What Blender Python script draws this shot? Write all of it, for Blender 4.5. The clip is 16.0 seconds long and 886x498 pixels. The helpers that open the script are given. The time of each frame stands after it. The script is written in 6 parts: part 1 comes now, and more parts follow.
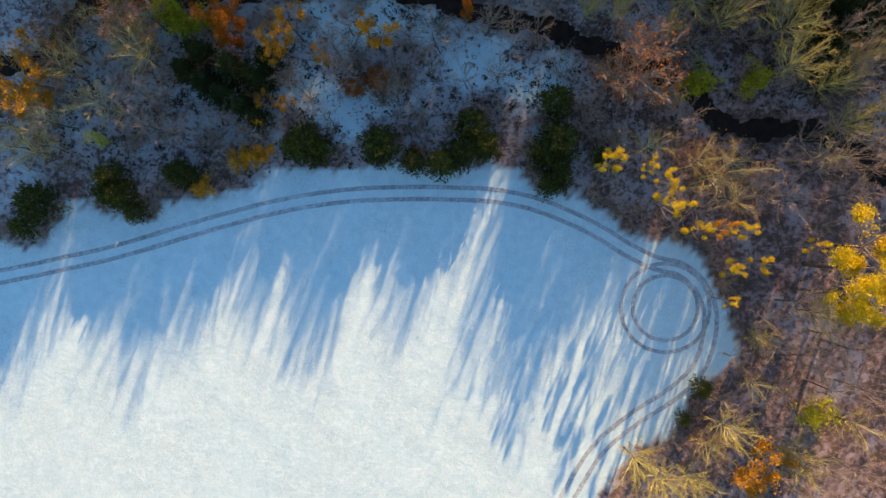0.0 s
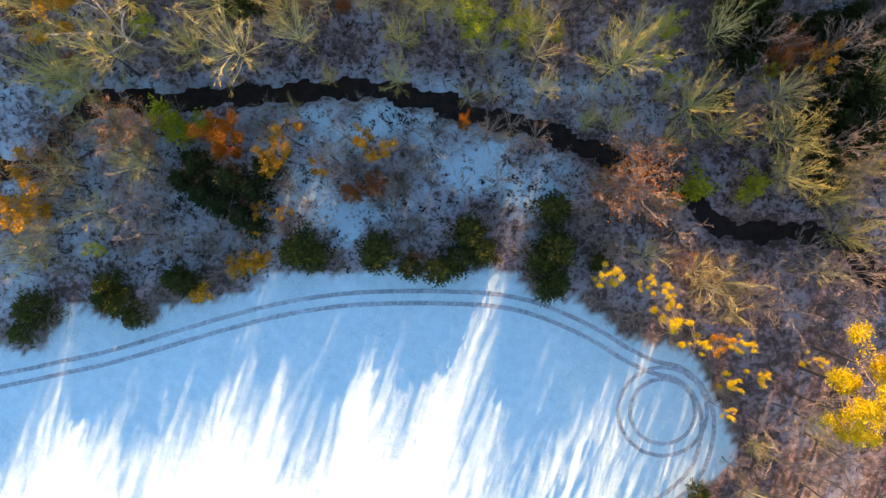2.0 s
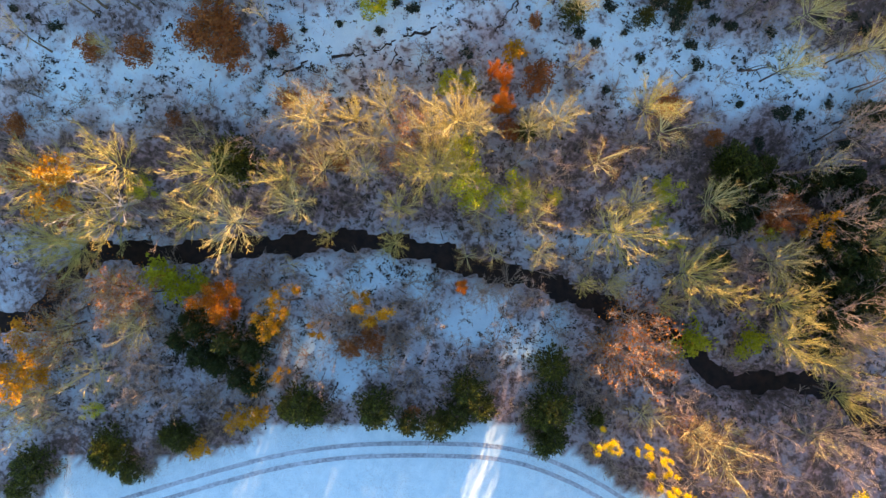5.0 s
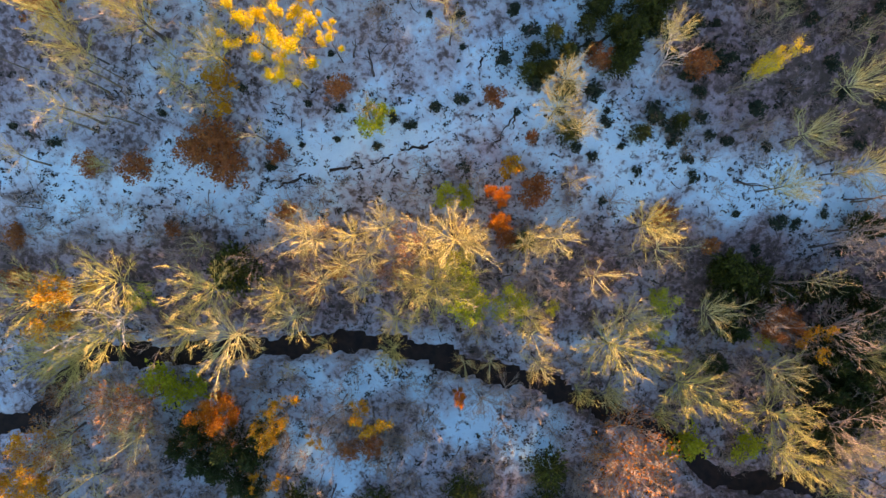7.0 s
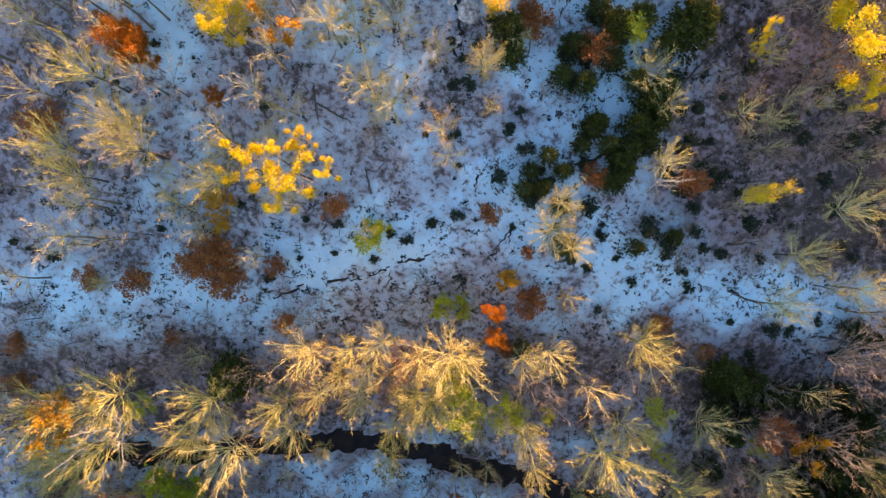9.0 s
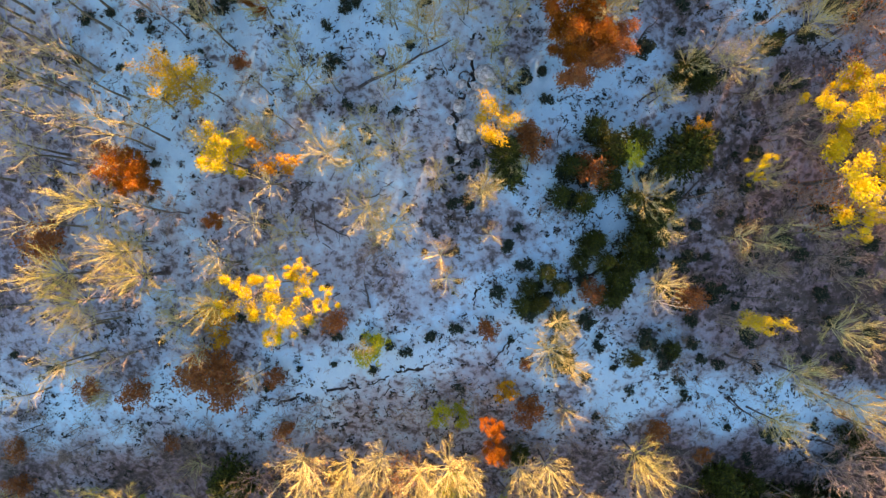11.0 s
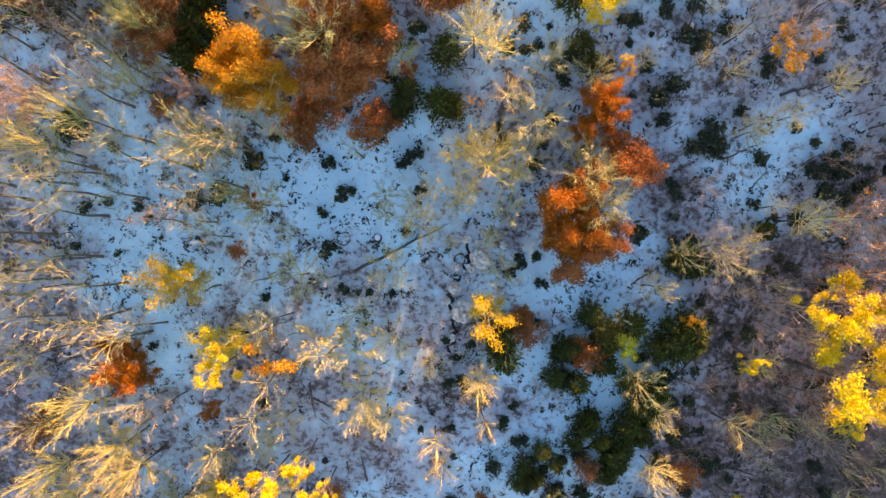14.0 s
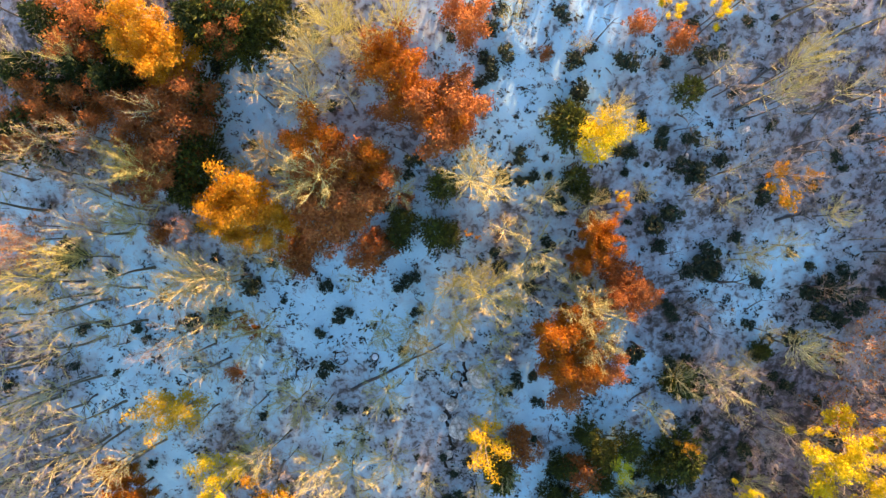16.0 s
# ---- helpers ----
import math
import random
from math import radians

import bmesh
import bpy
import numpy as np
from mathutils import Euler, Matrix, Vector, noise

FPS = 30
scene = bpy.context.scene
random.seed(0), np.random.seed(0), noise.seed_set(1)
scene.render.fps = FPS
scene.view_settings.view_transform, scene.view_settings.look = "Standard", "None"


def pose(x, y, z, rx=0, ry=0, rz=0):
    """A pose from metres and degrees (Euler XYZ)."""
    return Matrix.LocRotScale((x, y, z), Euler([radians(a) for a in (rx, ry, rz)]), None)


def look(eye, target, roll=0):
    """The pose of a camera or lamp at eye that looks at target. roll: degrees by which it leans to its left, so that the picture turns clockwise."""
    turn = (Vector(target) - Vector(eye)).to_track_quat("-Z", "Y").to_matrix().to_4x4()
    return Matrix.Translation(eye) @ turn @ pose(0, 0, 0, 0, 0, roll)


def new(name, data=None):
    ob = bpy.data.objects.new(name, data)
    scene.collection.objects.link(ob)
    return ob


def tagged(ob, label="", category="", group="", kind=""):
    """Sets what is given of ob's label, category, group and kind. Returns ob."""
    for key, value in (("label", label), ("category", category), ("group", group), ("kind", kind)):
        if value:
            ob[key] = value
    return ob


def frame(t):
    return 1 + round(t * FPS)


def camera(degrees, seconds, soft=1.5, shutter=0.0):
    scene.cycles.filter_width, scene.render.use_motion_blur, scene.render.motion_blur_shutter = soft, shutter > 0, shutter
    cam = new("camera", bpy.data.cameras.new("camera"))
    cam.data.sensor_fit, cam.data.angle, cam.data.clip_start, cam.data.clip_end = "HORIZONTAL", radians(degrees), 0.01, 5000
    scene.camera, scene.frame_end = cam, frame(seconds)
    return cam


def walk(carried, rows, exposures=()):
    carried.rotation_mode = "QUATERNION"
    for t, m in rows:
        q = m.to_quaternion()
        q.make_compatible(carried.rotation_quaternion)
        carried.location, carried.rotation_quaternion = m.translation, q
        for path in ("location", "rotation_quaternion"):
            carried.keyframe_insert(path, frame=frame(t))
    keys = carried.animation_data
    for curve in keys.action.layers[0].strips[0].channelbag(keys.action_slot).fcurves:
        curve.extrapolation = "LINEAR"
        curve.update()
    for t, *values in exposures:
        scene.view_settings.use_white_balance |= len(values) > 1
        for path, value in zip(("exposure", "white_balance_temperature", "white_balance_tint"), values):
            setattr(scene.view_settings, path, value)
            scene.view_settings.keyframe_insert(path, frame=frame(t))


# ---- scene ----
cam = camera(61.9, 16.0, soft=1.4)
METRES, EYE, TILT, LEAN, TURN = 110.0, 98.0, -90.0, 0.0, 0.0
ROWS = [
    (0.0, 0.0, 0.0, 0.0, 0.0, 0.0, 0.0),
    (0.5, 0.0007, -0.0002, 0.033, 0.01, -0.13, 0.03),
    (1.0, 0.0016, -0.0006, 0.0652, -0.0, -0.14, 0.07),
    (1.5, 0.0027, -0.0014, 0.0987, 0.02, -0.22, 0.1),
    (2.0, 0.0035, -0.0017, 0.1308, 0.03, -0.21, 0.13),
    (2.5, 0.0042, -0.0022, 0.162, 0.03, -0.17, 0.15),
    (3.0, 0.0039, -0.0024, 0.1927, -0.03, -0.12, 0.19),
    (3.5, 0.0048, -0.0024, 0.222, -0.01, 0.0, 0.2),
    (4.0, 0.0052, -0.0023, 0.2512, -0.02, 0.11, 0.23),
    (6.5, 0.0079, -0.0047, 0.4058, -0.04, 0.16, 0.31),
    (7.0, 0.0091, -0.0067, 0.4365, -0.04, 0.2, 0.34),
    (7.5, 0.0107, -0.0087, 0.4671, -0.01, 0.26, 0.37),
    (8.0, 0.0119, -0.0107, 0.4975, -0.02, 0.33, 0.38),
    (8.5, 0.0134, -0.0126, 0.5277, -0.01, 0.39, 0.4),
    (9.0, 0.0142, -0.0147, 0.5574, -0.01, 0.47, 0.42),
    (11.5, 0.0151, -0.0215, 0.7126, -0.17, 0.45, 0.51),
    (12.0, 0.0161, -0.0226, 0.7442, -0.18, 0.43, 0.53),
    (12.5, 0.018, -0.0239, 0.7764, -0.14, 0.39, 0.57),
    (13.0, 0.0196, -0.0253, 0.8083, -0.09, 0.39, 0.59),
    (13.5, 0.021, -0.0269, 0.8407, -0.08, 0.34, 0.63),
    (14.0, 0.0222, -0.0286, 0.8731, -0.07, 0.31, 0.67),
    (14.5, 0.0228, -0.0299, 0.9057, -0.11, 0.27, 0.69),
    (15.0, 0.0237, -0.0314, 0.9381, -0.12, 0.22, 0.74),
    (15.5, 0.025, -0.0328, 0.9691, -0.12, 0.21, 0.76),
    (16.0, 0.0264, -0.0336, 0.9987, -0.12, 0.22, 0.77),
]
walk(cam, [(t, pose(0, 0, EYE, TILT, LEAN, TURN) @ pose(METRES * x, METRES * y, METRES * z, 90 + pitch, roll, yaw)) for t, x, y, z, yaw, pitch, roll in ROWS],
     ((0.0, 1.1, 6800, 10), (1.5, 1.54, 6950, 13), (2.0, 1.8, 7150, 14), (3.5, 2.1, 7500, 18), (7.0, 2.08, 7350, 18), (9.0, 2.1, 7250, 18), (12.0, 2.25, 7600, 18), (14.5, 2.33, 7450, 14), (16.0, 2.27, 6950, 9)))

# ---- light: a low winter sun from the north-north-east, clear blue sky ----
SUN_ELEV, SUN_AZ = 18.3, 18.5          # degrees above the horizon; degrees east of the +y axis
world = bpy.data.worlds.new("sky")
scene.world = world
world.use_nodes = True
wn = world.node_tree.nodes
sky = wn.new("ShaderNodeTexSky")
sky.sky_type = "NISHITA"
sky.sun_disc = False
sky.sun_elevation = radians(SUN_ELEV)
sky.sun_rotation = radians(SUN_AZ)
sky.air_density, sky.dust_density, sky.ozone_density = 1.0, 0.0, 3.0
world.node_tree.links.new(sky.outputs[0], wn["Background"].inputs["Color"])
wn["Background"].inputs["Strength"].default_value = 0.114
sun = new("sun", bpy.data.lights.new("sun", "SUN"))
sun.data.energy, sun.data.angle, sun.data.color = 5.0, radians(0.6), (1.0, 0.605, 0.31)
TO_SUN = Vector((math.sin(radians(SUN_AZ)) * math.cos(radians(SUN_ELEV)), math.cos(radians(SUN_AZ)) * math.cos(radians(SUN_ELEV)), math.sin(radians(SUN_ELEV))))
sun.matrix_basis = look(TO_SUN * 300, (0, 0, 0))

# ---- materials ----
def material(name, rough=0.8):
    m = bpy.data.materials.new(name)
    m.use_nodes = True
    b = m.node_tree.nodes["Principled BSDF"]
    b.inputs["Roughness"].default_value = rough
    b.inputs["Specular IOR Level"].default_value = 0.25
    return m, m.node_tree.nodes, m.node_tree.links, b


def noise_node(nodes, links, scale, detail=4.0, rough=0.6, where="Object", distortion=0.0):
    co = nodes.new("ShaderNodeTexCoord")
    n = nodes.new("ShaderNodeTexNoise")
    n.inputs["Scale"].default_value, n.inputs["Detail"].default_value = scale, detail
    n.inputs["Roughness"].default_value, n.inputs["Distortion"].default_value = rough, distortion
    links.new(co.outputs[where], n.inputs["Vector"])
    return n.outputs["Fac"]


def ramp(nodes, links, fac, stops):
    r = nodes.new("ShaderNodeValToRGB")
    while len(r.color_ramp.elements) < len(stops):
        r.color_ramp.elements.new(0.5)
    for e, (at, col) in zip(r.color_ramp.elements, stops):
        e.position = at
        e.color = (*col, 1.0) if not isinstance(col, float) else (col, col, col, 1.0)
    links.new(fac, r.inputs["Fac"])
    return r.outputs["Color"]


def mix(nodes, links, fac, a, b, mode="MIX"):
    n = nodes.new("ShaderNodeMix")
    n.data_type, n.blend_type = "RGBA", mode
    for sock, v in ((n.inputs[0], fac), (n.inputs[6], a), (n.inputs[7], b)):
        if isinstance(v, (int, float)):
            sock.default_value = v
        elif isinstance(v, tuple):
            sock.default_value = (*v, 1.0)
        else:
            links.new(v, sock)
    return n.outputs[2]


def sums(nodes, links, op, a, b, clamp=False):
    n = nodes.new("ShaderNodeMath")
    n.operation, n.use_clamp = op, clamp
    for sock, v in zip(n.inputs, (a, b)):
        if isinstance(v, (int, float)):
            sock.default_value = v
        else:
            links.new(v, sock)
    return n.outputs[0]


def bump(nodes, links, b, height, strength, distance):
    n = nodes.new("ShaderNodeBump")
    n.inputs["Strength"].default_value, n.inputs["Distance"].default_value = strength, distance
    links.new(height, n.inputs["Height"])
    links.new(n.outputs["Normal"], b.inputs["Normal"])


def bark(name, dark, light, moss=None):
    m, n, l, b = material(name, 0.9)
    f = noise_node(n, l, 3.0, 6.0, 0.7)
    col = ramp(n, l, f, [(0.3, dark), (0.72, light)])
    if moss:
        g = noise_node(n, l, 0.9, 3.0)
        col = mix(n, l, ramp(n, l, g, [(0.52, 0.0), (0.68, 0.7)]), col, moss)
    info = n.new("ShaderNodeObjectInfo")
    col = mix(n, l, ramp(n, l, info.outputs["Random"], [(0.0, 0.0), (1.0, 0.35)]), col, light)
    l.new(col, b.inputs["Base Color"])
    bump(n, l, b, noise_node(n, l, 14.0, 5.0), 0.6, 0.03)
    return m


def foliage(name, dark, mid, light, glow=0.35):
    """Leaf material: each leaf and each plant has a tone of its own, and light shines through it."""
    m, n, l, b = material(name, 0.6)
    geo = n.new("ShaderNodeNewGeometry")
    info = n.new("ShaderNodeObjectInfo")
    col = ramp(n, l, geo.outputs["Random Per Island"], [(0.0, dark), (0.5, mid), (1.0, light)])
    clump = noise_node(n, l, 0.7, 3.0)
    col = mix(n, l, ramp(n, l, clump, [(0.35, 0.0), (0.65, 0.55)]), col, mid)
    col = mix(n, l, sums(n, l, "MULTIPLY", info.outputs["Random"], 0.4), col, dark)
    l.new(col, b.inputs["Base Color"])
    t = n.new("ShaderNodeBsdfTranslucent")
    l.new(col, t.inputs["Color"])
    mx = n.new("ShaderNodeMixShader")
    mx.inputs[0].default_value = glow
    l.new(b.outputs[0], mx.inputs[1])
    l.new(t.outputs[0], mx.inputs[2])
    l.new(mx.outputs[0], n["Material Output"].inputs["Surface"])
    return m


M_PALE = bark("pale_bark", (0.43, 0.395, 0.165), (0.73, 0.68, 0.34))
M_GREY = bark("grey_bark", (0.17, 0.135, 0.105), (0.42, 0.35, 0.28))
M_TRUNK = bark("trunk_bark", (0.045, 0.038, 0.034), (0.16, 0.135, 0.115), (0.06, 0.07, 0.03))
M_STEM = bark("brown_stem_bark", (0.06, 0.05, 0.04), (0.27, 0.22, 0.135))
M_TALL = bark("tall_tree_limbs", (0.30, 0.265, 0.11), (0.59, 0.535, 0.24))
M_OLIVE = bark("mossy_twig_bark", (0.37, 0.335, 0.10), (0.64, 0.60, 0.21), (0.46, 0.44, 0.10))
M_BRUSH = bark("brush_stems", (0.23, 0.168, 0.125), (0.46, 0.36, 0.27))
M_TWIG = bark("tan_twigs", (0.265, 0.21, 0.07), (0.49, 0.41, 0.145))
M_CREAM = bark("cream_twigs", (0.35, 0.305, 0.125), (0.59, 0.53, 0.24))
M_BIRCH = bark("white_bark", (0.42, 0.39, 0.34), (0.74, 0.70, 0.63))
M_YELLOW = foliage("yellow_leaves", (0.48, 0.34, 0.006), (0.72, 0.55, 0.010), (0.82, 0.69, 0.03))
M_AMBER = foliage("amber_leaves", (0.49, 0.29, 0.006), (0.75, 0.48, 0.010), (0.87, 0.64, 0.03))
M_GOLD = foliage("golden_leaves", (0.38, 0.16, 0.007), (0.62, 0.30, 0.010), (0.76, 0.44, 0.025))
M_ORANGE = foliage("orange_leaves", (0.22, 0.052, 0.003), (0.43, 0.13, 0.005), (0.60, 0.255, 0.008))
M_RUST = foliage("rust_leaves", (0.23, 0.070, 0.020), (0.39, 0.130, 0.030), (0.54, 0.215, 0.045), 0.25)
M_TAN = foliage("tan_leaves", (0.25, 0.14, 0.05), (0.42, 0.26, 0.09), (0.55, 0.38, 0.16))
M_LIME = foliage("lime_leaves", (0.27, 0.28, 0.012), (0.48, 0.50, 0.022), (0.66, 0.66, 0.045))
M_PINE = foliage("pine_needles", (0.012, 0.022, 0.006), (0.030, 0.050, 0.010), (0.075, 0.10, 0.016), 0.15)
# the cedars' lightest tone is sunlight on spray tips, put into the colour
M_CEDAR = foliage("cedar_sprays", (0.022, 0.028, 0.008), (0.068, 0.082, 0.016), (0.24, 0.27, 0.030), 0.2)
M_FERN = foliage("dark_fern", (0.020, 0.021, 0.014), (0.042, 0.040, 0.026), (0.090, 0.075, 0.050), 0.1)
M_LAUREL = foliage("evergreen_shrub_leaves", (0.012, 0.022, 0.012), (0.026, 0.042, 0.020), (0.055, 0.075, 0.03), 0.12)


def ground_material():
    m, n, l, b = material("snow_over_leaf_litter", 0.75)
    litter_and_shade = n.new("ShaderNodeAttribute")
    litter_and_shade.attribute_name = "litter_and_shade"
    grass = n.new("ShaderNodeAttribute")
    grass.attribute_name = "meadow"
    big = noise_node(n, l, 0.16, 5.0, 0.62)
    mid_ = noise_node(n, l, 0.85, 6.0, 0.64, distortion=0.2)
    fine = noise_node(n, l, 3.6, 5.0, 0.66, distortion=0.15)
    grain = noise_node(n, l, 22.0, 3.0, 0.7)
    blot = noise_node(n, l, 1.7, 6.0, 0.7, distortion=0.4)
    # thin snow that lets the leaf litter show, here more, there less; partly painted shade
    f = sums(n, l, "ADD", litter_and_shade.outputs["Fac"], sums(n, l, "MULTIPLY", sums(n, l, "SUBTRACT", big, 0.5), 1.5))
    f = sums(n, l, "ADD", f, sums(n, l, "MULTIPLY", sums(n, l, "SUBTRACT", mid_, 0.5), 0.9))
    thin = ramp(n, l, f, [(0.0, 0.0), (0.36, 0.60), (0.85, 0.93)])
    # dark leaves, twigs and earth that break through it in many small spots, more where shade is painted
    g = sums(n, l, "ADD", sums(n, l, "MULTIPLY", mid_, 0.8), sums(n, l, "MULTIPLY", blot, 0.75))
    g = sums(n, l, "ADD", g, sums(n, l, "ADD", sums(n, l, "MULTIPLY", fine, 0.35), sums(n, l, "MULTIPLY", sums(n, l, "SUBTRACT", big, 0.5), 0.7)))
    g = sums(n, l, "ADD", g, sums(n, l, "MULTIPLY", litter_and_shade.outputs["Fac"], 0.2))
    spots = ramp(n, l, sums(n, l, "SUBTRACT", g, 0.5), [(0.54, 0.0), (0.64, 0.62), (0.78, 0.94)])
    litter = ramp(n, l, fine, [(0.25, (0.15, 0.085, 0.080)), (0.5, (0.30, 0.18, 0.17)), (0.75, (0.46, 0.31, 0.29))])
    earth = ramp(n, l, grain, [(0.3, (0.03, 0.024, 0.018)), (0.7, (0.12, 0.085, 0.06))])
    # short stubble that pricks through the meadow's snow
    speck = noise_node(n, l, 6.5, 4.0, 0.75)
    s = sums(n, l, "ADD", sums(n, l, "MULTIPLY", speck, 0.6), sums(n, l, "MULTIPLY", grain, 0.4))
    stub = ramp(n, l, s, [(0.50, 0.0), (0.66, 0.6)])
    patch = ramp(n, l, big, [(0.35, 0.2), (0.68, 1.3)])
    stub = mix(n, l, 1.0, stub, patch, "MULTIPLY")
    # the blue of shaded snow is put into the snow's own colour
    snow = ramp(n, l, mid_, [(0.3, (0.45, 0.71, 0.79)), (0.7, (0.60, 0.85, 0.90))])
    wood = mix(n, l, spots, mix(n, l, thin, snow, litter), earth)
    # a lighter version of that tint lifts the shade on the meadow
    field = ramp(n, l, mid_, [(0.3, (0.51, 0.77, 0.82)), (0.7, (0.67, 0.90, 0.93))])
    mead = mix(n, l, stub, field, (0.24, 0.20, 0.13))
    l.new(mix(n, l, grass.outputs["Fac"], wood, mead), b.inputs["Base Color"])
    bump(n, l, b, sums(n, l, "ADD", speck, sums(n, l, "MULTIPLY", mid_, 2.0)), 0.4, 0.10)
    return m


M_GROUND = ground_material()


def track_material():
    m, n, l, b = material("pressed_snow_and_grass", 0.8)
    f = noise_node(n, l, 2.2, 6.0, 0.7)
    g = noise_node(n, l, 0.25, 3.0)
    v = sums(n, l, "ADD", f, sums(n, l, "MULTIPLY", g, 0.4))
    col = ramp(n, l, v, [(0.46, (0.17, 0.205, 0.22)), (0.66, (0.33, 0.41, 0.44)), (0.88, (0.54, 0.66, 0.70))])
    l.new(col, b.inputs["Base Color"])
    bump(n, l, b, f, 0.6, 0.05)
    return m


M_TRACK = track_material()


def water_material():
    m, n, l, b = material("dark_creek_water", 0.3)
    f = noise_node(n, l, 0.8, 4.0)
    l.new(ramp(n, l, f, [(0.35, (0.012, 0.008, 0.005)), (0.7, (0.034, 0.020, 0.011))]), b.inputs["Base Color"])
    b.inputs["Specular IOR Level"].default_value = 0.15
    bump(n, l, b, noise_node(n, l, 3.0, 3.0), 0.15, 0.03)
    return m


M_WATER = water_material()


def stone_material():
    m, n, l, b = material("pale_boulder_stone", 0.85)
    f = noise_node(n, l, 2.0, 6.0, 0.7)
    l.new(ramp(n, l, f, [(0.34, (0.13, 0.11, 0.085)), (0.45, (0.46, 0.41, 0.35)), (0.60, (0.82, 0.77, 0.70))]), b.inputs["Base Color"])
    bump(n, l, b, noise_node(n, l, 6.0, 6.0), 0.7, 0.08)
    return m


M_STONE = stone_material()


def cap_material():
    m, n, l, b = material("snow_cap", 0.7)
    f = noise_node(n, l, 4.0, 4.0)
    l.new(ramp(n, l, f, [(0.3, (0.76, 0.78, 0.82)), (0.7, (0.86, 0.87, 0.88))]), b.inputs["Base Color"])
    return m


M_SNOWCAP = cap_material()


M_EARTH = bark("wet_dark_earth", (0.012, 0.010, 0.008), (0.05, 0.04, 0.03))

# ---- the lie of the land ----
RISE_Y = (-200, 12, 30, 37, 43, 50, 58, 65, 75, 85, 95, 103, 112, 122, 135, 160, 260, 900)
RISE_Z = (-1.6, -1.5, -1.5, -1.4, 0.3, 3.9, 7.6, 10.4, 13.0, 14.6, 16.2, 17.4, 20.6, 24.8, 29.0, 32.8, 38.0, 46.0)


def spline(points, steps=8, closed=False):
    """Points of a smooth line through those given."""
    p = [np.array(q, float) for q in points]
    n = len(p)
    out = []
    for i in range(n if closed else n - 1):
        if closed:
            a, b, c, d = p[i - 1], p[i], p[(i + 1) % n], p[(i + 2) % n]
        else:
            a, b, c, d = p[max(i - 1, 0)], p[i], p[i + 1], p[min(i + 2, n - 1)]
        for k in range(steps):
            t = k / steps
            out.append(0.5 * (2 * b + (c - a) * t + (2 * a - 5 * b + 4 * c - d) * t * t + (3 * b - a - 3 * c + d) * t ** 3))
    if not closed:
        out.append(p[-1])
    return np.array(out)


CREEK = spline([(-120, 26), (-68.9, 23.6), (-59.7, 24.9), (-55.1, 25.3), (-52.4, 27.4), (-49.7, 32.0), (-45.1, 34.5), (-37.4, 34.0), (-28.9, 35.0), (-21.3, 35.2), (-13.6, 35.9), (-6.7, 35.4), (1.0, 33.6), (5.6, 31.8),
                (13.3, 30.4), (20.2, 27.5), (26.4, 25.2), (32.9, 22.1), (36.3, 18.2), (40.9, 16.3), (47.8, 16.3), (53.2, 15.1), (57.8, 11.6), (66.3, 8.9), (120, 6)], 4)
CREEK_W, WATER_Z = 1.1, -2.4
MEADOW = spline([(-90, -6), (-71.1, -0.7), (-59.7, 1.0), (-55.1, -0.1), (-52.4, 3.5), (-50.2, 6.8), (-47.1, 5.3), (-40.3, 3.7), (-38.0, 6.0), (-33.4, 6.8), (-25.4, 8.4), (-22.8, 10.7), (-14.0, 10.7), (-6.4, 11.3), (1.2, 10.6), (8.1, 11.3),
                 (12.6, 8.1), (17.2, 7.3), (21.0, 5.3), (25.6, 1.8), (31.7, 0.8), (34.7, -1.6), (37.1, -6.8), (39.5, -12.9), (38.1, -15.9), (33.6, -19.3), (30.9, -24.7), (25.6, -26.9), (22.9, -31.1), (19.5, -37.2), (16.4, -65), (8.8, -149), (-128, -149), (-128, -10)], 3, True)
TRACK = spline([(-74.9, -6.4), (-59.7, -3.7), (-52.1, -2.1), (-44.4, -0.4), (-36.8, 1.8), (-29.2, 4.0), (-21.6, 5.9), (-14.0, 7.1), (-6.4, 7.5), (-0.0, 7.5), (7.3, 7.1), (13.4, 5.7), (20.2, 2.7)]
               + [(24.8, -0.1), (28.6, -1.9), (32.0, -2.8), (34.7, -5.3), (35.9, -9.4), (34.7, -15.1), (31.3, -19.0), (25.6, -22.8), (21.0, -26.7), (17.6, -31.9), (15.3, -36.5), (11.9, -46.3)], 8)
LOOP_AT = (29.8, -7.9)


def line_distance(x, y, line):
    d = np.full(np.shape(x), 1e9)
    for a, b in zip(line[:-1], line[1:]):
        ab = b - a
        t = np.clip(((x - a[0]) * ab[0] + (y - a[1]) * ab[1]) / max(ab @ ab, 1e-9), 0, 1)
        d = np.minimum(d, np.hypot(x - a[0] - t * ab[0], y - a[1] - t * ab[1]))
    return d


def inside(x, y, ring):
    hit = np.zeros(np.shape(x), bool)
    for a, b in zip(ring, np.roll(ring, -1, axis=0)):
        if a[1] == b[1]:
            continue
        cross = ((a[1] > y) != (b[1] > y)) & (x < (b[0] - a[0]) * (y - a[1]) / (b[1] - a[1]) + a[0])
        hit ^= cross
    return hit


def swell(x, y):
    return (0.45 * np.sin(x * 0.13 + 1.3) * np.sin(y * 0.11 + 0.4) + 0.25 * np.sin(x * 0.31 - y * 0.23) + 0.12 * np.sin(x * 0.7 + y * 0.9 + 2.0))


